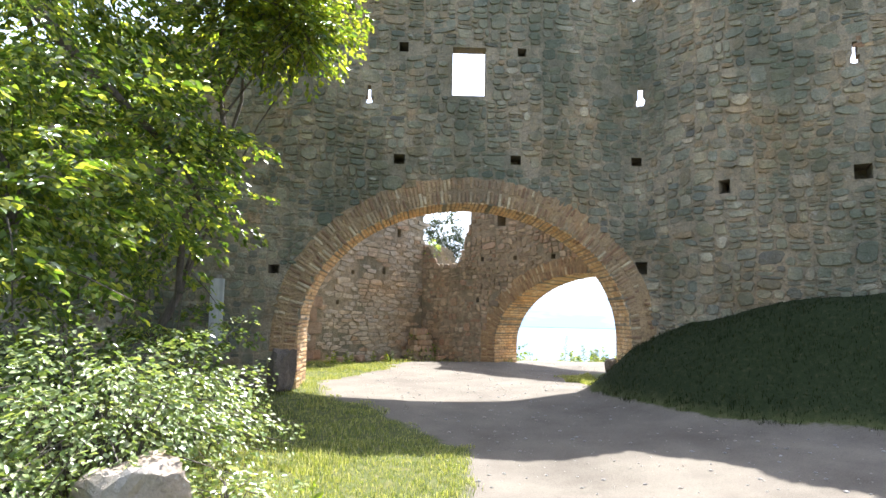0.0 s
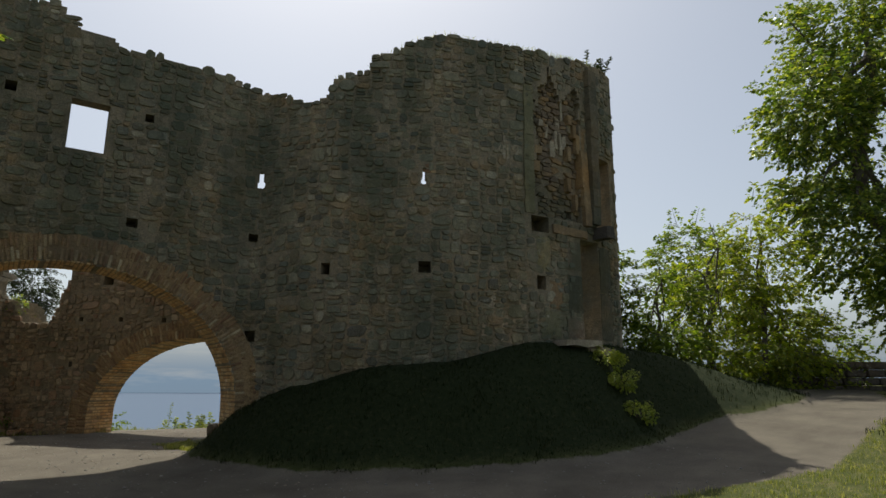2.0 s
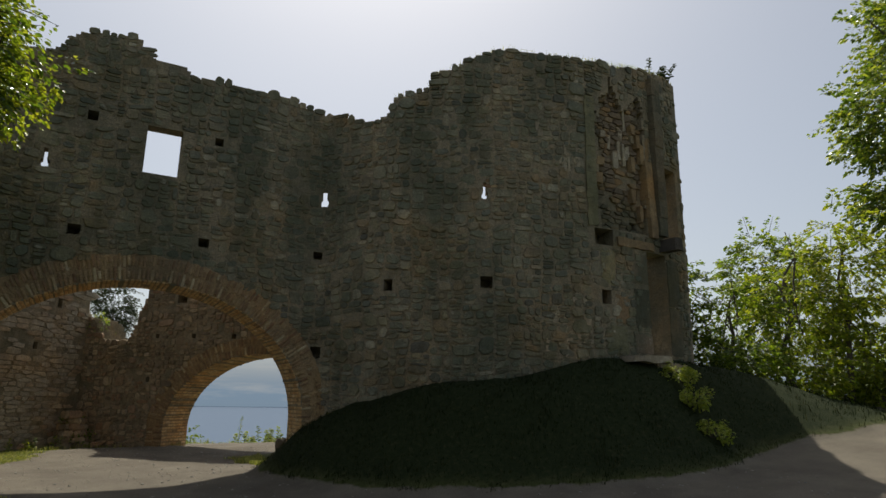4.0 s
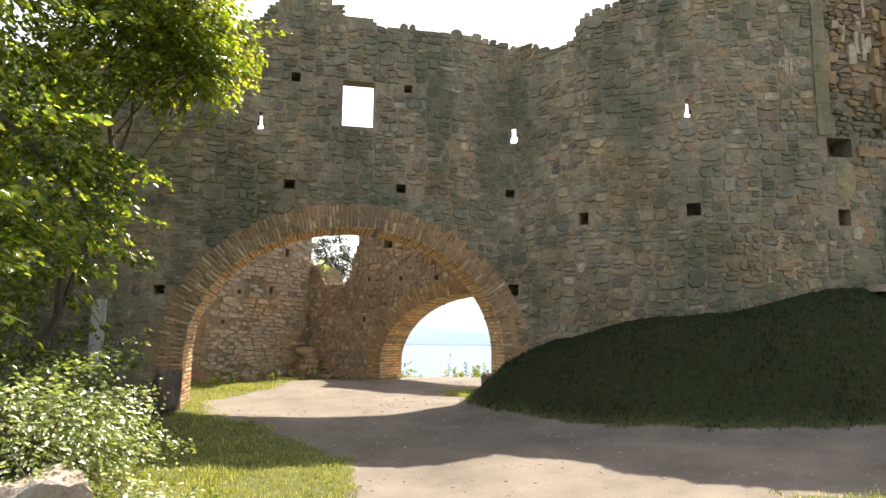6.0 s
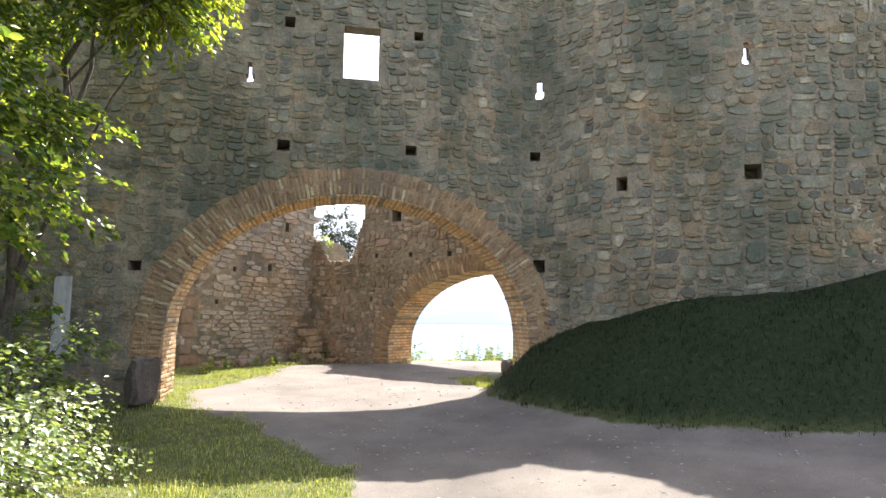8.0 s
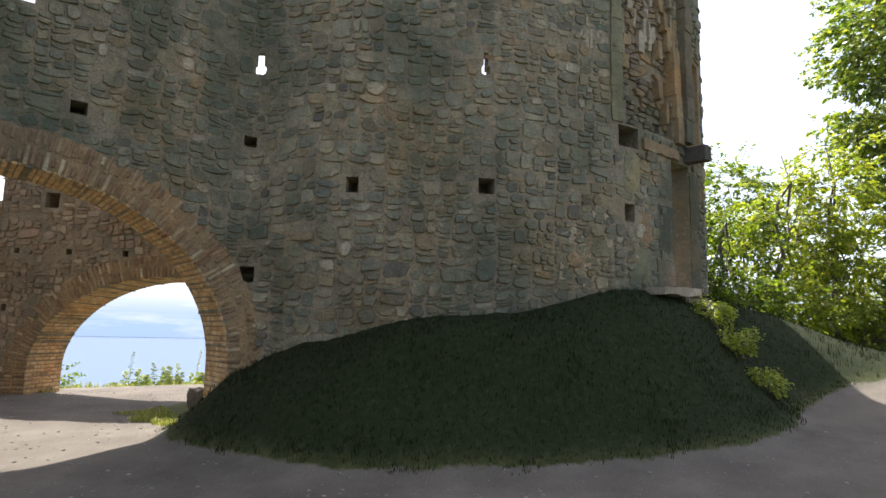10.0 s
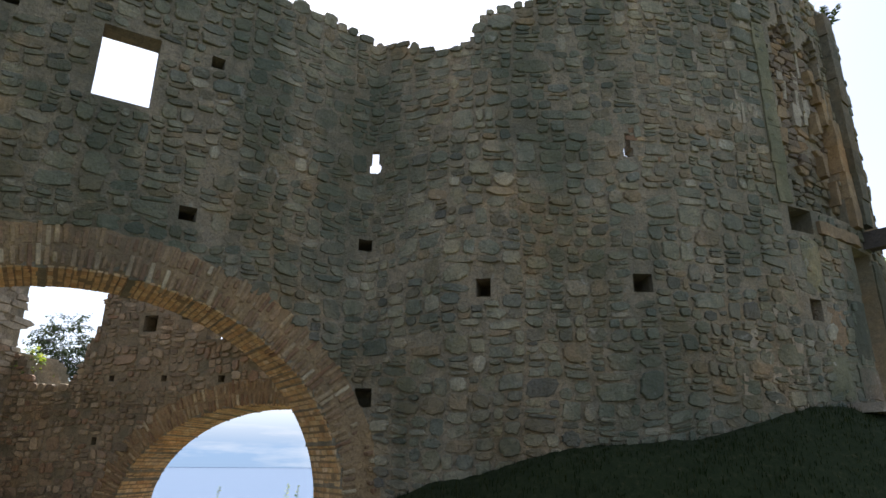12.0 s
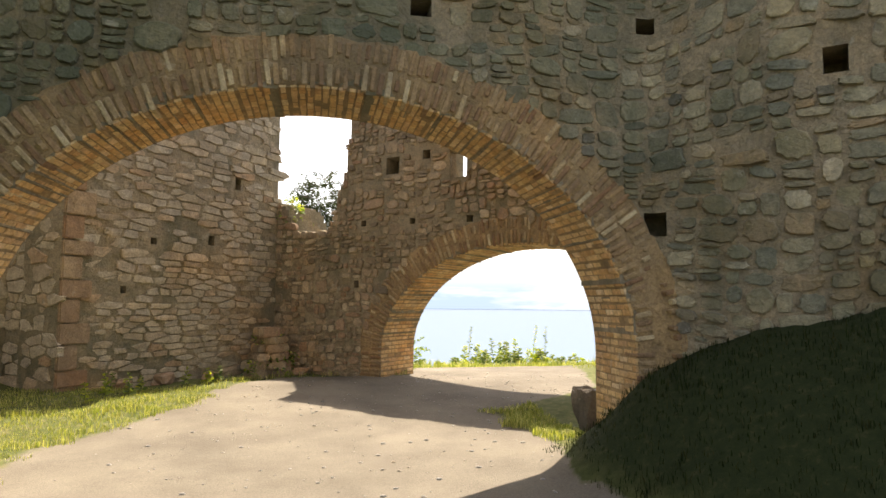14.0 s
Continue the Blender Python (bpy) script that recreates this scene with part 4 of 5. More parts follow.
def shrub(label, spot, rad, count, per, size, mat, seed, reach=0.4, six=True, name="shrub", base=None):
    rng = random.Random(seed)
    z = ground_at(spot[0], spot[1], False) if base is None else base
    thing = tagged(holder(name, (spot[0], spot[1], z)), label, "shrub")
    c = (spot[0], spot[1], z + rad[2] * 0.55)
    spots, ways, sizes, twigs = sprays([(c, rad, 1)], count, per, reach, rng, size, 0.3, 0.35)
    ok = [k for k in range(len(spots)) if spots[k].z > ground_at(spots[k].x, spots[k].y, False) + 0.02]
    bm = bmesh.new()
    for a, b in twigs[::3]:
        if a.z > z and b.z > z:
            root = Vector((spot[0] + (a.x - spot[0]) * 0.4, spot[1] + (a.y - spot[1]) * 0.4, z - 0.03))
            tube(bm, [root, root.lerp(a, 0.6) + Vector((0, 0, 0.05)), a, b], [0.009, 0.007, 0.005, 0.002], 4)
    tagged(part("brushwood", bm, BARK, thing), kind="stuff")
    leaf_mesh("foliage", [spots[k] for k in ok], [ways[k] for k in ok], [sizes[k] for k in ok], mat, thing, seed, 0.62, six)
    return thing


shrub("pale sunlit bramble thicket beside the track", (-2.2, 4.3), (1.0, 0.9, 0.8), 330, 34, 0.045, BRAMBLE, 31, 0.45)
shrub("pale sunlit bramble thicket below the tree", (-2.1, 5.6), (0.55, 0.6, 0.75), 150, 30, 0.045, BRAMBLE, 32, 0.5)
shrub("tangled bramble with long arching shoots", (-2.9, 3.4), (0.9, 0.8, 0.75), 190, 30, 0.05, BRAMBLE, 33, 0.5)
shrub("low pale bramble shoots in front of the boulder", (-1.95, 3.2), (0.4, 0.3, 0.3), 60, 26, 0.04, BRAMBLE, 43, 0.35)
shrub("low bramble shoots beside the boulder", (-1.15, 3.9), (0.35, 0.35, 0.25), 50, 26, 0.04, BRAMBLE, 44, 0.35)
shrub("dark shrub in shade at the foot of the gate wall", (-3.4, 8.4), (1.2, 1.0, 1.2), 90, 28, 0.08, LEAF, 34)
for k, (x, y, r) in enumerate([(8.72, 6.85, 0.3), (8.55, 6.42, 0.3), (8.42, 5.98, 0.26)]):
    shrub("low yellow-green creeper on the grassy bank below the doorway", (x, y), (r, r * 1.1, 0.17), 46, 30, 0.045, SUN_STRIP_LEAF, 430 + k, 0.18)
shrub("leafy undergrowth below the bank trees", (12.6, 8.4), (1.3, 0.9, 0.6), 110, 26, 0.10, LEAF_FAR, 36, 0.5, False)
shrub("light leafy undergrowth beside the track", (16.2, 8.5), (1.2, 0.8, 0.7), 80, 26, 0.10, LEAF_YELLOW, 37, 0.5, False)
shrub("dark leafy undergrowth under the oak", (20.5, 8.5), (2.4, 1.8, 1.6), 120, 26, 0.12, LEAF_FAR, 38, 0.6, False)
shrub("weeds in the corner of the court", (-0.1, 16.25), (0.4, 0.3, 0.4), 35, 22, 0.06, LEAF, 39, 0.25)
shrub("weeds rooted in the broken gap of the wall", (0.05, 17.25), (0.35, 0.3, 0.5), 30, 22, 0.07, LEAF, 40, 0.25, True, "wall_shrub", 3.0)
shrub("leafy branches drooping in front of the low wall", (17.9, 7.3), (1.5, 0.7, 0.9), 70, 26, 0.11, LEAF_YELLOW, 42, 0.5, False)


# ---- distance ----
# Glowing sheet with valley haze and cloud painted on, clear towards its top.
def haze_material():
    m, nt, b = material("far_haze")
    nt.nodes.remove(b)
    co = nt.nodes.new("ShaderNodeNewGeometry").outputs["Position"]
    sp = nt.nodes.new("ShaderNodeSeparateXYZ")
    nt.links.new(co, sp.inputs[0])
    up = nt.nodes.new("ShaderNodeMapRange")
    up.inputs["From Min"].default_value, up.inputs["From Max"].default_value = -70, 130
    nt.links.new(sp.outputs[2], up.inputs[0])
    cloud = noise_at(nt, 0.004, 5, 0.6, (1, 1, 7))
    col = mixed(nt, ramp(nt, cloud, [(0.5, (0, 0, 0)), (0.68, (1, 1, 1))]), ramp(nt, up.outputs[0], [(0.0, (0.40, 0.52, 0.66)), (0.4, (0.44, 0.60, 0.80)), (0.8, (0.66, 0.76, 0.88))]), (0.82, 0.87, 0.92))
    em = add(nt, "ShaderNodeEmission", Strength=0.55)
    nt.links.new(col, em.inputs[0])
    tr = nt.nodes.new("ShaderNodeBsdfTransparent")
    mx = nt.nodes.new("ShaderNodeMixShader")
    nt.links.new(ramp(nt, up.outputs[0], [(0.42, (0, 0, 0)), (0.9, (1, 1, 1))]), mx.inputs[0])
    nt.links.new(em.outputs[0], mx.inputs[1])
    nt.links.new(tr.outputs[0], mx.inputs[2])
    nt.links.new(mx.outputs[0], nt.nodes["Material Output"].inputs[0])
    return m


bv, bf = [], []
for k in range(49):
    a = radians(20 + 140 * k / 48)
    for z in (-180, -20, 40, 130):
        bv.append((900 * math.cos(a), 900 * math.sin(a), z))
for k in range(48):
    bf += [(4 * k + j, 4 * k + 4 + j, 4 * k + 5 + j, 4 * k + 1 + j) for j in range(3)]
tagged(mesh_object("backdrop", bv, bf, haze_material(), True), "glowing backdrop painted as pale blue haze over the valley", "backdrop", kind="structure")


# ---- the round wall's broken edge: pilaster, corbels, ledge ----
DRESSED = stone_material("dressed_stone", [(0, (0.30, 0.25, 0.18)), (0.5, (0.36, 0.30, 0.21)), (1, (0.26, 0.22, 0.17))], stain=(0.10, 0.085, 0.065), stain_at=(0.48, 0.62))
DARKSTONE = stone_material("dark_stone", [(0, (0.10, 0.085, 0.07)), (1, (0.15, 0.125, 0.10))], stain=(0.05, 0.045, 0.04))
PLASTER = stone_material("old_plaster", [(0, (0.40, 0.35, 0.27)), (1, (0.46, 0.41, 0.32))], stain=(0.20, 0.16, 0.11), lichen=(0.55, 0.52, 0.45))


def curved_block(name, u0, u1, v0, v1, w0, w1, mat, parent, seed, label="", rough=0.02):
    """A worn block that follows the round wall."""
    r = random.Random(seed)
    nu, nv = max(1, int((u1 - u0) / 0.12)), max(1, int((v1 - v0) / 0.14))
    bm = bmesh.new()
    rows = []
    for j in range(nv + 1):
        row = []
        for i in range(nu + 1):
            edge = i in (0, nu) or j in (0, nv)
            u, v = u0 + (u1 - u0) * i / nu + r.uniform(-rough, rough), v0 + (v1 - v0) * j / nv + r.uniform(-rough, rough)
            row.append((bm.verts.new(gate_wall_at(u, v, w1 - (0.025 if edge else 0) + r.uniform(-rough, rough) * 0.6)), bm.verts.new(gate_wall_at(u, v, w0))))
        rows.append(row)
    for j in range(nv):
        for i in range(nu):
            a, b, c, d = rows[j][i], rows[j][i + 1], rows[j + 1][i + 1], rows[j + 1][i]
            bm.faces.new((a[0], b[0], c[0], d[0]))
            bm.faces.new((d[1], c[1], b[1], a[1]))
    rim = [rows[0][i] for i in range(nu + 1)] + [rows[j][nu] for j in range(1, nv + 1)] + [rows[nv][i] for i in range(nu - 1, -1, -1)] + [rows[j][0] for j in range(nv - 1, 0, -1)]
    for p, q in zip(rim, rim[1:] + rim[:1]):
        bm.faces.new((p[0], p[1], q[1], q[0]))
    return part(name, bm, mat, parent, label)


PILASTER = stone_material("mossy_plaster", [(0, (0.24, 0.225, 0.14)), (1, (0.31, 0.28, 0.17))], stain=(0.10, 0.11, 0.06), lichen=(0.45, 0.43, 0.34))
PIER = stone_material("dark_mossy_pier", [(0, (0.12, 0.11, 0.08)), (0.6, (0.17, 0.15, 0.105)), (1, (0.21, 0.175, 0.12))], stain=(0.05, 0.06, 0.035))
OCHRE = stone_material("ochre_plaster", [(0, (0.30, 0.21, 0.11)), (1, (0.38, 0.28, 0.16))], stain=(0.14, 0.10, 0.06), lichen=(0.5, 0.45, 0.36))
for k in range(9):
    z0 = 4.72 + k * 0.36
    curved_block("pier_stone", round_u(9.03, 7.34), round_u(9.27, 7.37) + 0.03 * hash01(k, 2), z0, z0 + 0.357, -0.1, 0.14 + 0.03 * hash01(k, 1), PIER, wall_gate, 100 + k, rough=0.01)
for k in range(5):
    z0 = 4.72 + k * 0.5
    curved_block("pilaster_plaster", round_u(7.40, 7.36) - 0.03 * hash01(k, 4), round_u(7.60, 7.34), z0, z0 + 0.498, -0.1, 0.04 + 0.02 * hash01(k, 3), PILASTER, wall_gate, 120 + k, rough=0.012)
for k in range(4):
    z0 = 4.66 + k * 0.38
    curved_block("rib_plaster", round_u(8.83 - 0.012 * k, 7.33), round_u(9.02 - 0.012 * k, 7.34), z0, z0 + 0.378, -0.14, 0.08 + 0.03 * hash01(k, 6), OCHRE, wall_gate, 130 + k, "ochre plaster rib", 0.012)
for a0, a1, z0, z1 in ((8.72, 8.82, 6.1, 6.5), (8.64, 8.72, 6.42, 6.68), (8.88, 8.97, 6.16, 6.62)):
    curved_block("rib_plaster", round_u(a0, 7.33), round_u(a1, 7.33), z0, z1, -0.14, 0.03, OCHRE, wall_gate, int(z0 * 100), rough=0.016)
curved_block("corbel", round_u(9.12, 7.35), round_u(9.38, 7.4), 4.44, 4.66, -0.2, 0.36, DARKSTONE, wall_gate, 141, "dark projecting corbel stone")
curved_block("sill_stone", round_u(8.0, 7.31), round_u(8.92, 7.33), 4.40, 4.56, -0.2, 0.07, OCHRE, wall_gate, 142, rough=0.014)
for k, (a, b, z0, z1, w, m) in enumerate([(7.62, 7.92, 3.66, 4.3, 0.03, PILASTER), (7.9, 8.25, 3.0, 3.5, 0.025, INFILL), (8.3, 8.72, 3.75, 4.3, 0.03, INFILL), (8.35, 8.74, 2.95, 3.65, 0.03, PIER),
                                           (7.7, 8.15, 2.45, 2.95, 0.03, PILASTER), (8.3, 8.74, 2.5, 2.85, 0.04, INFILL), (9.32, 9.75, 2.5, 3.4, 0.04, PIER), (9.32, 9.72, 3.42, 4.3, 0.045, PIER)]):
    curved_block("patch_stone", round_u(a, 7.33), round_u(b, 7.33), z0, z1, -0.1, w, m, wall_gate, 150 + k, rough=0.014)
# Pale plaster tone on this slab stands for sun on the sill.
curved_block("ledge_slab", round_u(7.9, 7.31), round_u(8.75, 7.33), 2.33, 2.44, 0.02, 0.42, PLASTER, wall_gate, 160, "flat ledge slab, paled for the sun on it")
curved_block("ledge_block", round_u(8.45, 7.31), round_u(9.25, 7.4), 2.0, 2.32, 0.02, 0.34, DRESSED, wall_gate, 161)
for k in range(48):
    u, v = round_u(6.5 + 0.85 * hash01(k, 11), 7.5), 2.3 + 1.15 * hash01(k, 12)
    curved_block("plaster_patch", u, u + 0.03 + 0.08 * hash01(k, 13), v, v + 0.04 + 0.12 * hash01(k, 14), 0.0, 0.028 + 0.012 * hash01(k, 15), PLASTER, wall_gate, 170 + k, rough=0.02)
for k in range(14):
    u, v = round_u(6.3 + 1.6 * hash01(k, 21), 7.5), 5.6 + 1.7 * hash01(k, 22)
    curved_block("plaster_patch", u, u + 0.04 + 0.05 * hash01(k, 23), v, v + 0.12 + 0.35 * hash01(k, 24), 0.0, 0.034, PLASTER, wall_gate, 200 + k, rough=0.015)
for k in range(8):
    u, v = (round_u(7.5, 7.35) if k % 2 else round_u(8.55, 7.32)) + 0.3 * (hash01(k, 41) - 0.5), 4.8 + 2.1 * hash01(k, 42)
    curved_block("plaster_patch", u, u + 0.06 + 0.13 * hash01(k, 43), v, v + 0.12 + 0.25 * hash01(k, 44), -0.12, 0.02 + 0.02 * hash01(k, 45), OCHRE, wall_gate, 240 + k, rough=0.02)
for k in range(10):
    u, v = round_u(7.75 + 0.9 * hash01(k, 51), 7.33), 5.9 + 1.0 * hash01(k, 52)
    curved_block("plaster_patch", u, u + 0.05 + 0.06 * hash01(k, 53), v, v + 0.15 + 0.35 * hash01(k, 54), -0.14, -0.06 + 0.04 * hash01(k, 55), PLASTER, wall_gate, 260 + k, rough=0.018)
for k in range(9):
    u, v = round_u(5.5, 8.1) + 0.34 * hash01(k, 31) + 0.12, 5.0 + 0.085 * (k // 2) + 0.02 * hash01(k, 32)
    curved_block("brick_patch", u, u + 0.10 + 0.05 * hash01(k, 33), v, v + 0.055, 0.0, 0.022 + 0.01 * hash01(k, 34), RINGBRICK, wall_gate, 220 + k, rough=0.008)


# ---- loose things by the gate ----
def boulder(name, label, spot, size, mat, seed, sink=0.15, cuts=3):
    rng = random.Random(seed)
    bm = bmesh.new()
    bmesh.ops.create_icosphere(bm, subdivisions=cuts, radius=1)
    for v in bm.verts:
        d = v.co.normalized()
        k = 1 + 0.26 * noise.noise(d * 1.4 + Vector((seed, 0, 0))) + 0.12 * noise.noise(d * 3.5 + Vector((seed, 3, 0))) + 0.05 * noise.noise(d * 9 + Vector((seed, 1, 0)))
        flat = Vector((max(-0.7, min(0.75, d.x + 0.2 * d.z)), max(-0.75, min(0.68, d.y - 0.15 * d.x)), max(-0.6, min(0.62, d.z + 0.18 * d.x))))
        v.co = Vector((flat.x * size[0], flat.y * size[1], flat.z * size[2])) * k * 1.25
    z = ground_at(spot[0], spot[1], False)
    bmesh.ops.translate(bm, verts=bm.verts, vec=(0, 0, size[2] * (1 - sink)))
    bmesh.ops.rotate(bm, verts=bm.verts, cent=(0, 0, 0), matrix=Matrix.Rotation(rng.uniform(0, 3), 3, "Z"))
    me = bpy.data.meshes.new(name)
    bm.to_mesh(me)
    bm.free()
    me.materials.append(mat)
    ob = new(name, me)
    ob.location = (spot[0], spot[1], z)
    return tagged(ob, label, "rock")


PALE_ROCK = stone_material("pale_rock", [(0, (0.24, 0.23, 0.22)), (1, (0.30, 0.29, 0.27))], stain=(0.28, 0.26, 0.23), lichen=(0.62, 0.6, 0.55))
boulder("boulder", "pale grey boulder in the grass beside brambles", (-1.55, 3.55), (0.25, 0.22, 0.27), PALE_ROCK, 3, 0.25, 4)
boulder("kerb_rock", "dark rounded guard stone at the gate jamb", (-2.12, 9.55), (0.17, 0.17, 0.36), DARKSTONE, 4, 0.1)
boulder("kerb_rock", "dark guard stone behind the gate jamb", (3.25, 11.0), (0.14, 0.16, 0.24), DARKSTONE, 5, 0.1)
for k, (x, y, s) in enumerate([(-1.95, 14.6, 0.13), (-1.55, 15.1, 0.16), (-1.0, 15.65, 0.12), (-0.35, 16.2, 0.17), (0.35, 16.2, 0.13)]):
    boulder("fallen_stone", "weathered fallen stone at the foot of the court wall", (x, y), (s, s * 0.75, s * 0.6), QUOIN, 10 + k, 0.35, 3)


def box(bm, size, at, turn=0.0, bevel=0.01):
    made = bmesh.ops.create_cube(bm, size=1)["verts"]
    m = Matrix.Translation(at) @ Matrix.Rotation(turn, 4, "Z") @ Matrix.Diagonal((*size, 1))
    bmesh.ops.transform(bm, matrix=m, verts=made)
    if bevel:
        bmesh.ops.bevel(bm, geom=list({e for v in made for e in v.link_edges}), offset=bevel, segments=2, affect="EDGES")
    return bm


stub = tagged(holder("masonry_stub", (-0.15, 16.25, ground_at(-0.15, 16.25, False))), "broken stub of rubble masonry in the corner of the court", "ruin")
sr = random.Random(91)
for row in range(6):
    for k in range(6 - row // 2):
        a = 2 * math.pi * (k + sr.random() * 0.5) / (6 - row // 2)
        reach = (0.30 - 0.035 * row) * sr.uniform(0.7, 1.1)
        size = (sr.uniform(0.2, 0.34), sr.uniform(0.18, 0.28), sr.uniform(0.12, 0.17))
        part("stone", box(bmesh.new(), size, (stub.location.x + reach * math.cos(a), stub.location.y + reach * math.sin(a) * 0.8, stub.location.z + 0.04 + row * 0.135), sr.uniform(0, 3), 0.028), COURTSTONE, stub)


PALEWOOD = plain_material("weathered_board", (0.34, 0.34, 0.33), (0.52, 0.52, 0.50), 18, 0.8, 0.4, (1, 1, 0.15))
GREYWOOD = plain_material("grey_timber", (0.16, 0.14, 0.115), (0.30, 0.27, 0.23), 20, 0.9, 0.6, (1, 1, 0.15))
board = tagged(holder("notice_board", (-3.05, 9.4, ground_at(-3.05, 9.4, False))), "narrow pale weathered notice board on a post beside the gate", "sign")
bz = board.location.z
part("post", box(bmesh.new(), (0.07, 0.07, 1.75), (-3.05, 9.42, bz + 0.83)), GREYWOOD, board)
part("panel", box(bmesh.new(), (0.2, 0.03, 1.05), (-3.05, 9.365, bz + 1.12)), PALEWOOD, board, "pale upright panel")
stake = tagged(part("stake", box(bmesh.new(), (0.13, 0.13, 1.15), (14.6, 8.6, ground_at(14.6, 8.6, False) + 0.5), 0.3, 0.02), GREYWOOD), "weathered wooden stake beside the track", "post")
bench_wall = tagged(holder("low_wall", (18.0, 6.6, ground_at(18, 6.6, False))), "dark low dry-stone wall under the oak", "wall")
place, length, ang = straight((16.9, 8.3), (19.6, 4.9))
lr = random.Random(77)
lz = ground_at(18, 6.6, False) - 0.1
for row in range(4):
    u = -0.2 * (row % 2)
    while u < length:
        w = 0.32 + 0.3 * lr.random()
        bm = bmesh.new()
        c = place(u + w / 2, lz + 0.11 + row * 0.2, 0)
        box(bm, (w - 0.02, 0.5 + 0.1 * lr.random(), 0.185), c, ang + lr.uniform(-0.05, 0.05), 0.03)
        part("stone", bm, DARKSTONE, bench_wall)
        u += w


# ---- weeds ----
WEED = leaf_material("weed_leaves", [(0, (0.06, 0.10, 0.03)), (0.6, (0.13, 0.17, 0.05)), (1, (0.24, 0.24, 0.08))], 0.5)


def weed(spot, height, leaves, size, mat, seed, label, lean=0.15, name="weed", z=None):
    rng = random.Random(seed)
    z = ground_at(spot[0], spot[1], False) if z is None else z
    thing = tagged(holder(name, (spot[0], spot[1], z)), label, "plant", label + "s")
    way = Vector((rng.uniform(-lean, lean), rng.uniform(-lean, lean), 1))
    pts = [Vector((spot[0], spot[1], z - 0.02)) + way * height * s + Vector((0, 0, -lean * height * s * s)) for s in (0, 0.3, 0.6, 0.85, 1)]
    part("stem", tube(bmesh.new(), pts, [0.006 * height + 0.003, 0.005 * height + 0.002, 0.004 * height + 0.002, 0.003, 0.002], 5), mat, thing)
    spots, ways, sizes = [], [], []
    for k in range(leaves):
        s = 0.12 + 0.86 * (k + rng.random() * 0.6) / leaves
        i = min(3, int(s * 4))
        p = pts[i].lerp(pts[i + 1], s * 4 - i)
        a = k * 2.4 + rng.random()
        spots.append(p)
        ways.append((math.cos(a), math.sin(a), rng.uniform(-0.1, 0.7)))
        sizes.append(size * (1.15 - 0.75 * s) * rng.uniform(0.7, 1.2))
    leaf_mesh("foliage", spots, ways, sizes, mat, thing, seed, 0.5, True)
    return thing


wr = random.Random(55)
shrub("small dark bush on the edge above the valley", (3.6, 25.5), (0.5, 0.5, 0.75), 50, 26, 0.10, LEAF_FAR, 41, 0.3, False)
for k in range(78):
    clump = wr.choice(((0.1, 0.5), (0.28, 1.0), (0.42, 0.75), (0.5, 1.15), (0.66, 0.9), (0.74, 0.6), (0.9, 0.5)))
    s = min(1, max(0, clump[0] + wr.gauss(0, 0.055)))
    x, y = 4.6 + 4.4 * s + wr.uniform(-0.15, 0.15), 26.2 - 1.4 * s + wr.uniform(-1.2, 0.8)
    tall = 1.7 if k in (7, 23, 51) else wr.uniform(0.35, 1.15) * clump[1]
    weed((x, y), tall, 36 if tall < 1.3 else 34, 0.20 if tall < 1.3 else 0.15, WEED if k % 3 else LEAF_YELLOW, 300 + k, "tall leafy weed on the edge above the valley")
for k in range(16):
    s = wr.random()
    x, y = -2.3 + 2.2 * s + wr.uniform(-0.1, 0.3), 13.7 + 2.6 * s - wr.uniform(0.1, 0.5)
    weed((x, y), wr.uniform(0.15, 0.4), 16, 0.09, LEAF_YELLOW if k % 2 else WEED, 360 + k, "leafy weed at the foot of the court wall")
ROUND = leaf_material("round_leaves", [(0, (0.16, 0.22, 0.02)), (1, (0.26, 0.30, 0.03))], 0.4, 0.55)
for k, (x, y, h) in enumerate([(-0.62, 3.75, 0.78), (-0.78, 3.4, 0.62), (-0.95, 3.6, 0.5), (-0.7, 3.15, 0.45)]):
    weed((x, y), h, 9, 0.10, ROUND, 390 + k, "young sapling with round yellow-green leaves", 0.3, "sapling")
tz = along(SKYLINE, U_END - 0.5)
p = gate_wall_at(U_END - 0.4, tz, -0.12)
for k in range(6):
    weed((p[0] + wr.uniform(-0.2, 0.2), p[1] + wr.uniform(-0.1, 0.1)), wr.uniform(0.4, 0.75), 26, 0.12, LEAF_DARK, 400 + k, "small bush growing on the wall top", 0.3, "wall_plant", tz - 0.05)


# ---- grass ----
# Grass in two tones: bank shade darkens the first, sun pales the second.
SHADE_GRASS = leaf_material("shade_dark_grass", [(0, (0.010, 0.017, 0.006)), (0.45, (0.016, 0.026, 0.008)), (0.8, (0.028, 0.037, 0.011)), (1, (0.05, 0.048, 0.02))], 0.75, 0.2, 0.05)
DRY = leaf_material("dry_grass", [(0, (0.10, 0.14, 0.03)), (0.4, (0.20, 0.22, 0.065)), (0.75, (0.33, 0.32, 0.13)), (1, (0.52, 0.47, 0.27))], 0.6, 0.45, 0.25)


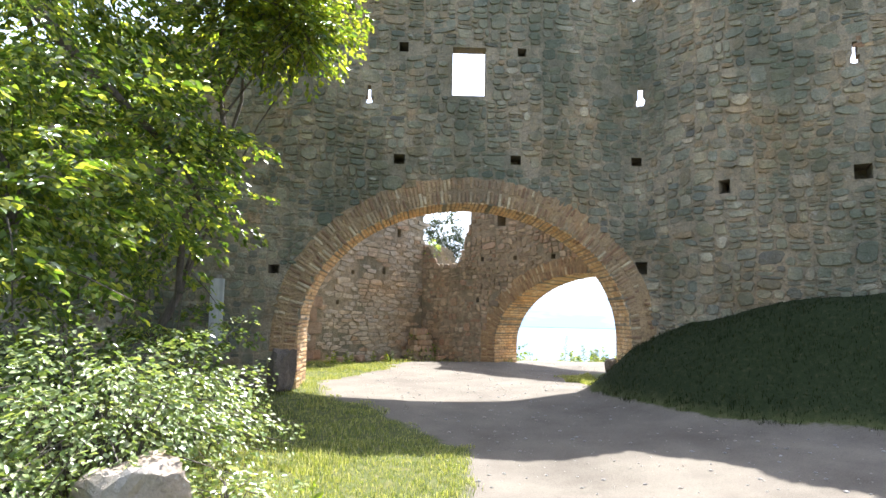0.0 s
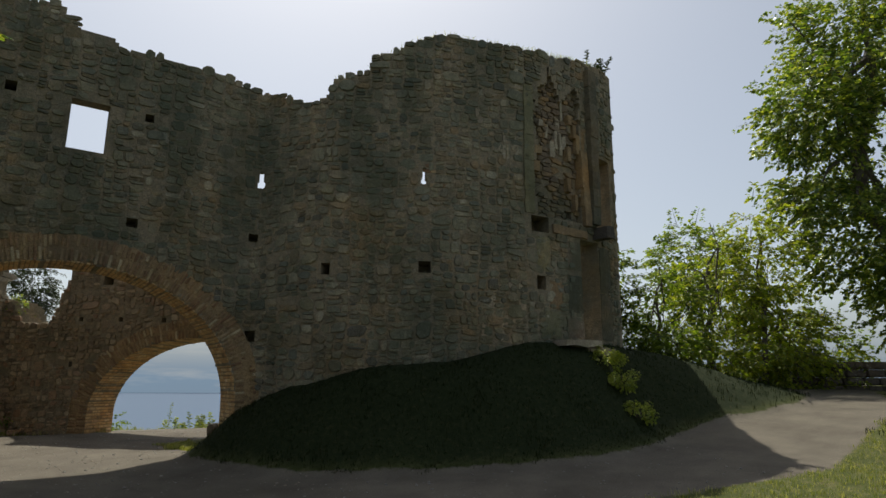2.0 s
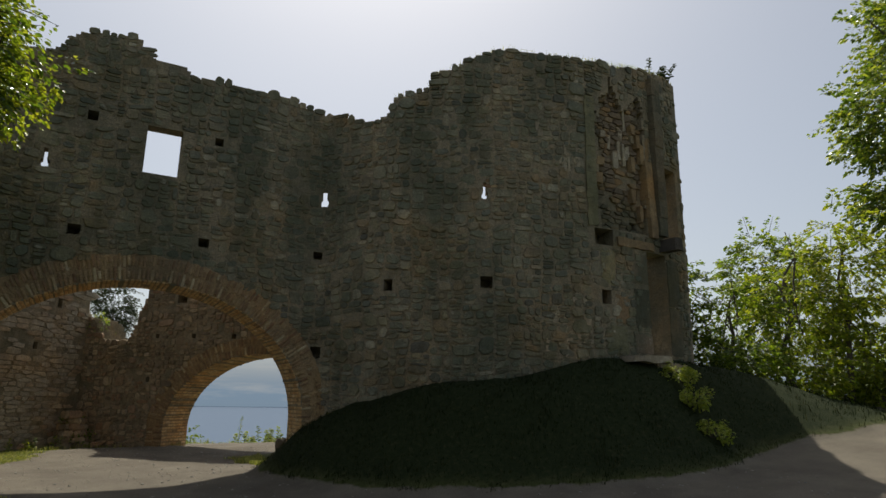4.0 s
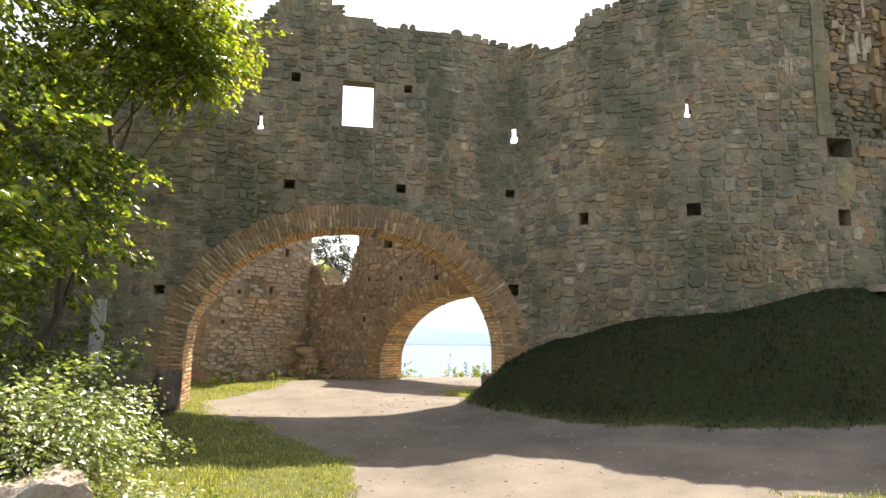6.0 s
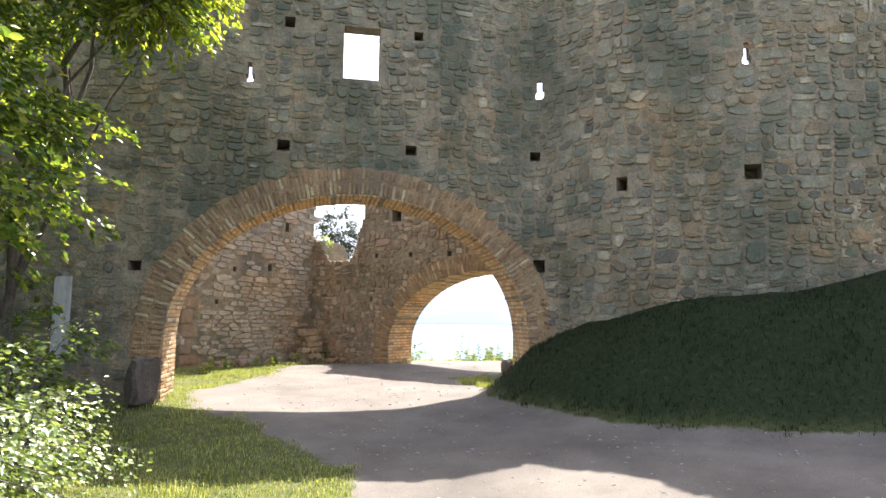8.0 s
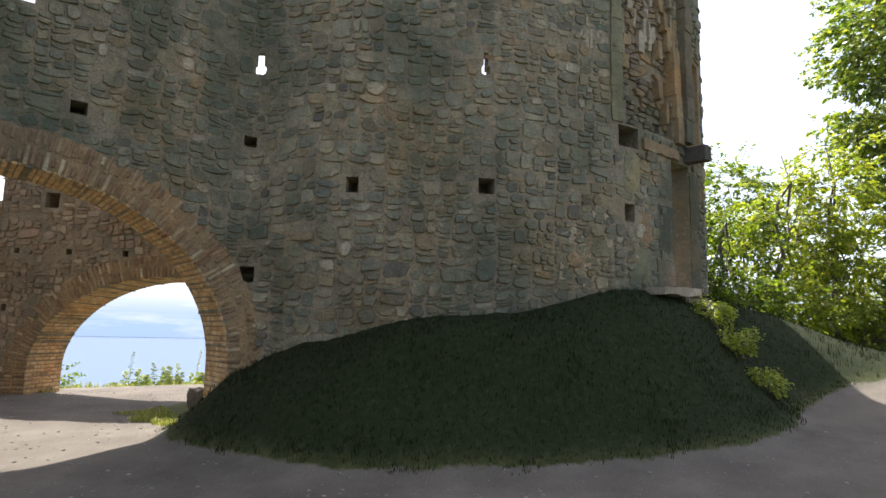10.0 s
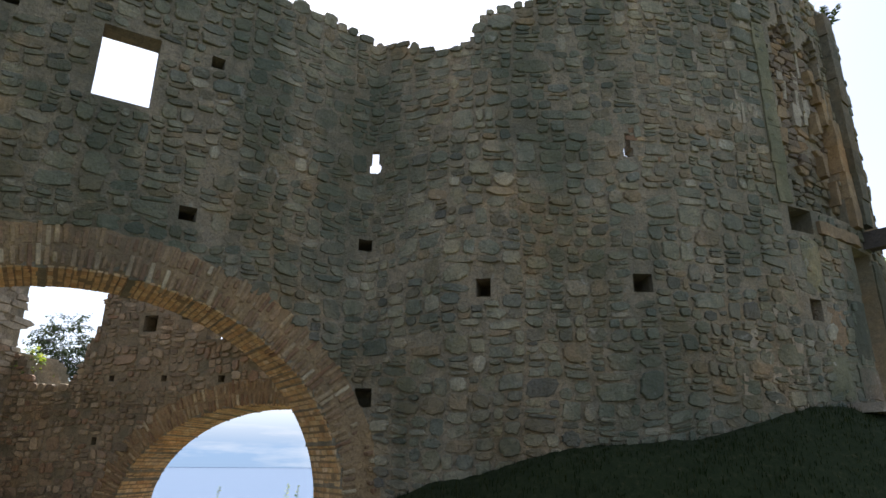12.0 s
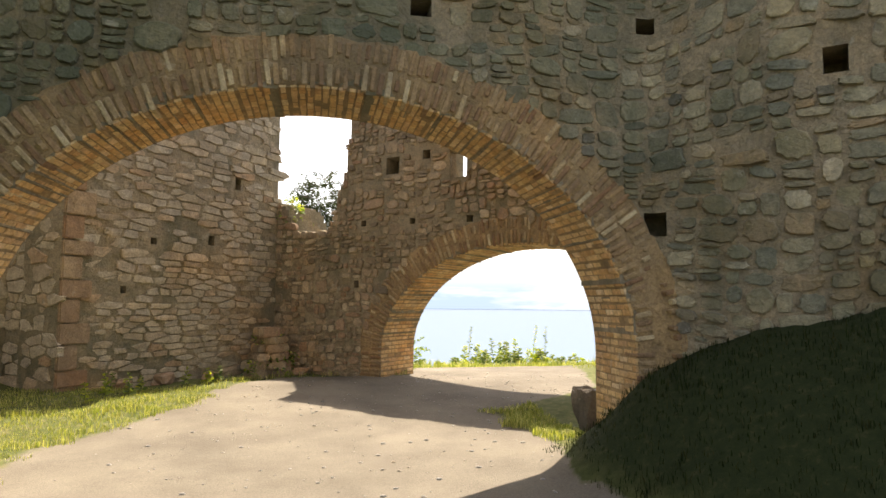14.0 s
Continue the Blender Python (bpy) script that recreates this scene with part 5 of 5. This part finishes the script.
def blades(spots, height, rng):
    n = len(spots)
    p = np.asarray(spots)
    a = rng.uniform(0, 2 * np.pi, n)
    lean = rng.uniform(0.1, 0.9, n)[:, None]
    h = (np.asarray(height) * rng.uniform(0.5, 1.2, n))[:, None]
    way = np.stack([np.cos(a), np.sin(a), 0 * a], 1)
    side = np.stack([-np.sin(a), np.cos(a), 0 * a], 1) * (0.0022 + 0.018 * h)
    up = np.array([0, 0, 1.0])
    v = np.stack([p - side - up * 0.01, p + side - up * 0.01, p + side * 0.7 + up * h * 0.6 + way * h * lean * 0.35, p - side * 0.7 + up * h * 0.6 + way * h * lean * 0.35, p + up * h * (1 - 0.3 * lean) + way * h * lean], 1).reshape(-1, 3)
    base = np.arange(n) * 5
    q = np.stack([base, base + 1, base + 2, base + 3], 1).tolist()
    t = np.stack([base + 3, base + 2, base + 4], 1).tolist()
    return v, q + t


def sow(x0, x1, y0, y1, density, height, seed, rule=None):
    rng = np.random.default_rng(seed)
    n = int((x1 - x0) * (y1 - y0) * density)
    spots, tall = [], []
    for x, y in zip(rng.uniform(x0, x1, n), rng.uniform(y0, y1, n)):
        g = path_at(x, y) + 0.55 * noise.noise(Vector((x * 2.3, y * 2.3, 5)))
        if g > 0.55 or (rule and not rule(x, y)):
            continue
        tuft = 0.6 + 0.9 * max(0, noise.noise(Vector((x * 1.7, y * 1.7, 9))) + 0.3)
        z = ground_at(x, y)
        for _ in range(3):
            spots.append((x + rng.normal() * 0.02, y + rng.normal() * 0.02, z))
            tall.append(height * tuft)
    return spots, tall


def outside(x, y):
    if y > FACADE - 0.1 and y < FACADE + 0.9 and abs(x - ARCH_X) > ARCH_HALF:
        return False
    if x > 3.2 and math.hypot(x - TOWER.x, y - TOWER.y) < RADIUS + 0.05 and y < 14:
        return False
    return True


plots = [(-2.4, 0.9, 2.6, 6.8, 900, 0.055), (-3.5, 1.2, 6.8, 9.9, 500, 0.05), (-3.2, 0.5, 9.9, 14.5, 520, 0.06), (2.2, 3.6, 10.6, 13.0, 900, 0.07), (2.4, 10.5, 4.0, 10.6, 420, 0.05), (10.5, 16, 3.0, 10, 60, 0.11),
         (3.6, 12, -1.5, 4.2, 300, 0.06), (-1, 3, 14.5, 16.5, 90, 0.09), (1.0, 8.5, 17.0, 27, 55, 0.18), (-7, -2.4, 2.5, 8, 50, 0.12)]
for name, mat, label, picked in (("lawn_grass", DRY, "short rough grass with dry yellow blades", (0, 1, 2, 3, 6, 7, 8)), ("bank_grass", SHADE_GRASS, "grass on the bank and under the tree, darkened for shade", (4, 5, 9))):
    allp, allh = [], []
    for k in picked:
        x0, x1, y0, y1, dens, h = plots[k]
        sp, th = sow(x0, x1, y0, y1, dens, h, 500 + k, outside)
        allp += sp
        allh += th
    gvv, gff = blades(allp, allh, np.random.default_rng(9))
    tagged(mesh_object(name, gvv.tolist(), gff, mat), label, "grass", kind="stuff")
topp = []
tr2 = random.Random(8)
for k in range(2600):
    u = tr2.uniform(4.6, U_END) if k % 3 else tr2.uniform(8.0, U_END)
    topp.append(gate_wall_at(u, along(SKYLINE, u) - 0.03, -tr2.uniform(0.02, 0.6)))
gvv, gff = blades(topp, [0.13] * len(topp), np.random.default_rng(10))
tagged(mesh_object("wall_top_grass", gvv.tolist(), gff, DRY), "dry grass growing along the broken wall top", "grass", kind="stuff")

# ---- pebbles on the track ----
pr = random.Random(66)
pv, pf = [], []
ico = bmesh.new()
bmesh.ops.create_icosphere(ico, subdivisions=1, radius=1)
iv, fi = [v.co.copy() for v in ico.verts], [[v.index for v in f.verts] for f in ico.faces]
ico.free()
for k in range(2600):
    x, y = pr.uniform(-1.2, 8.5), pr.uniform(3.2, 16.0)
    if path_at(x, y) < 0.6:
        continue
    s = 0.006 + 0.016 * pr.random() ** 3
    n, z = len(pv), ground_at(x, y)
    pv += [(x + v.x * s * 1.3, y + v.y * s, z + v.z * s * 0.7) for v in iv]
    pf += [tuple(i + n for i in f) for f in fi]
tagged(mesh_object("pebbles", pv, pf, PALE_ROCK, True), "loose grey pebbles on the gravel track", "pebbles", kind="stuff")
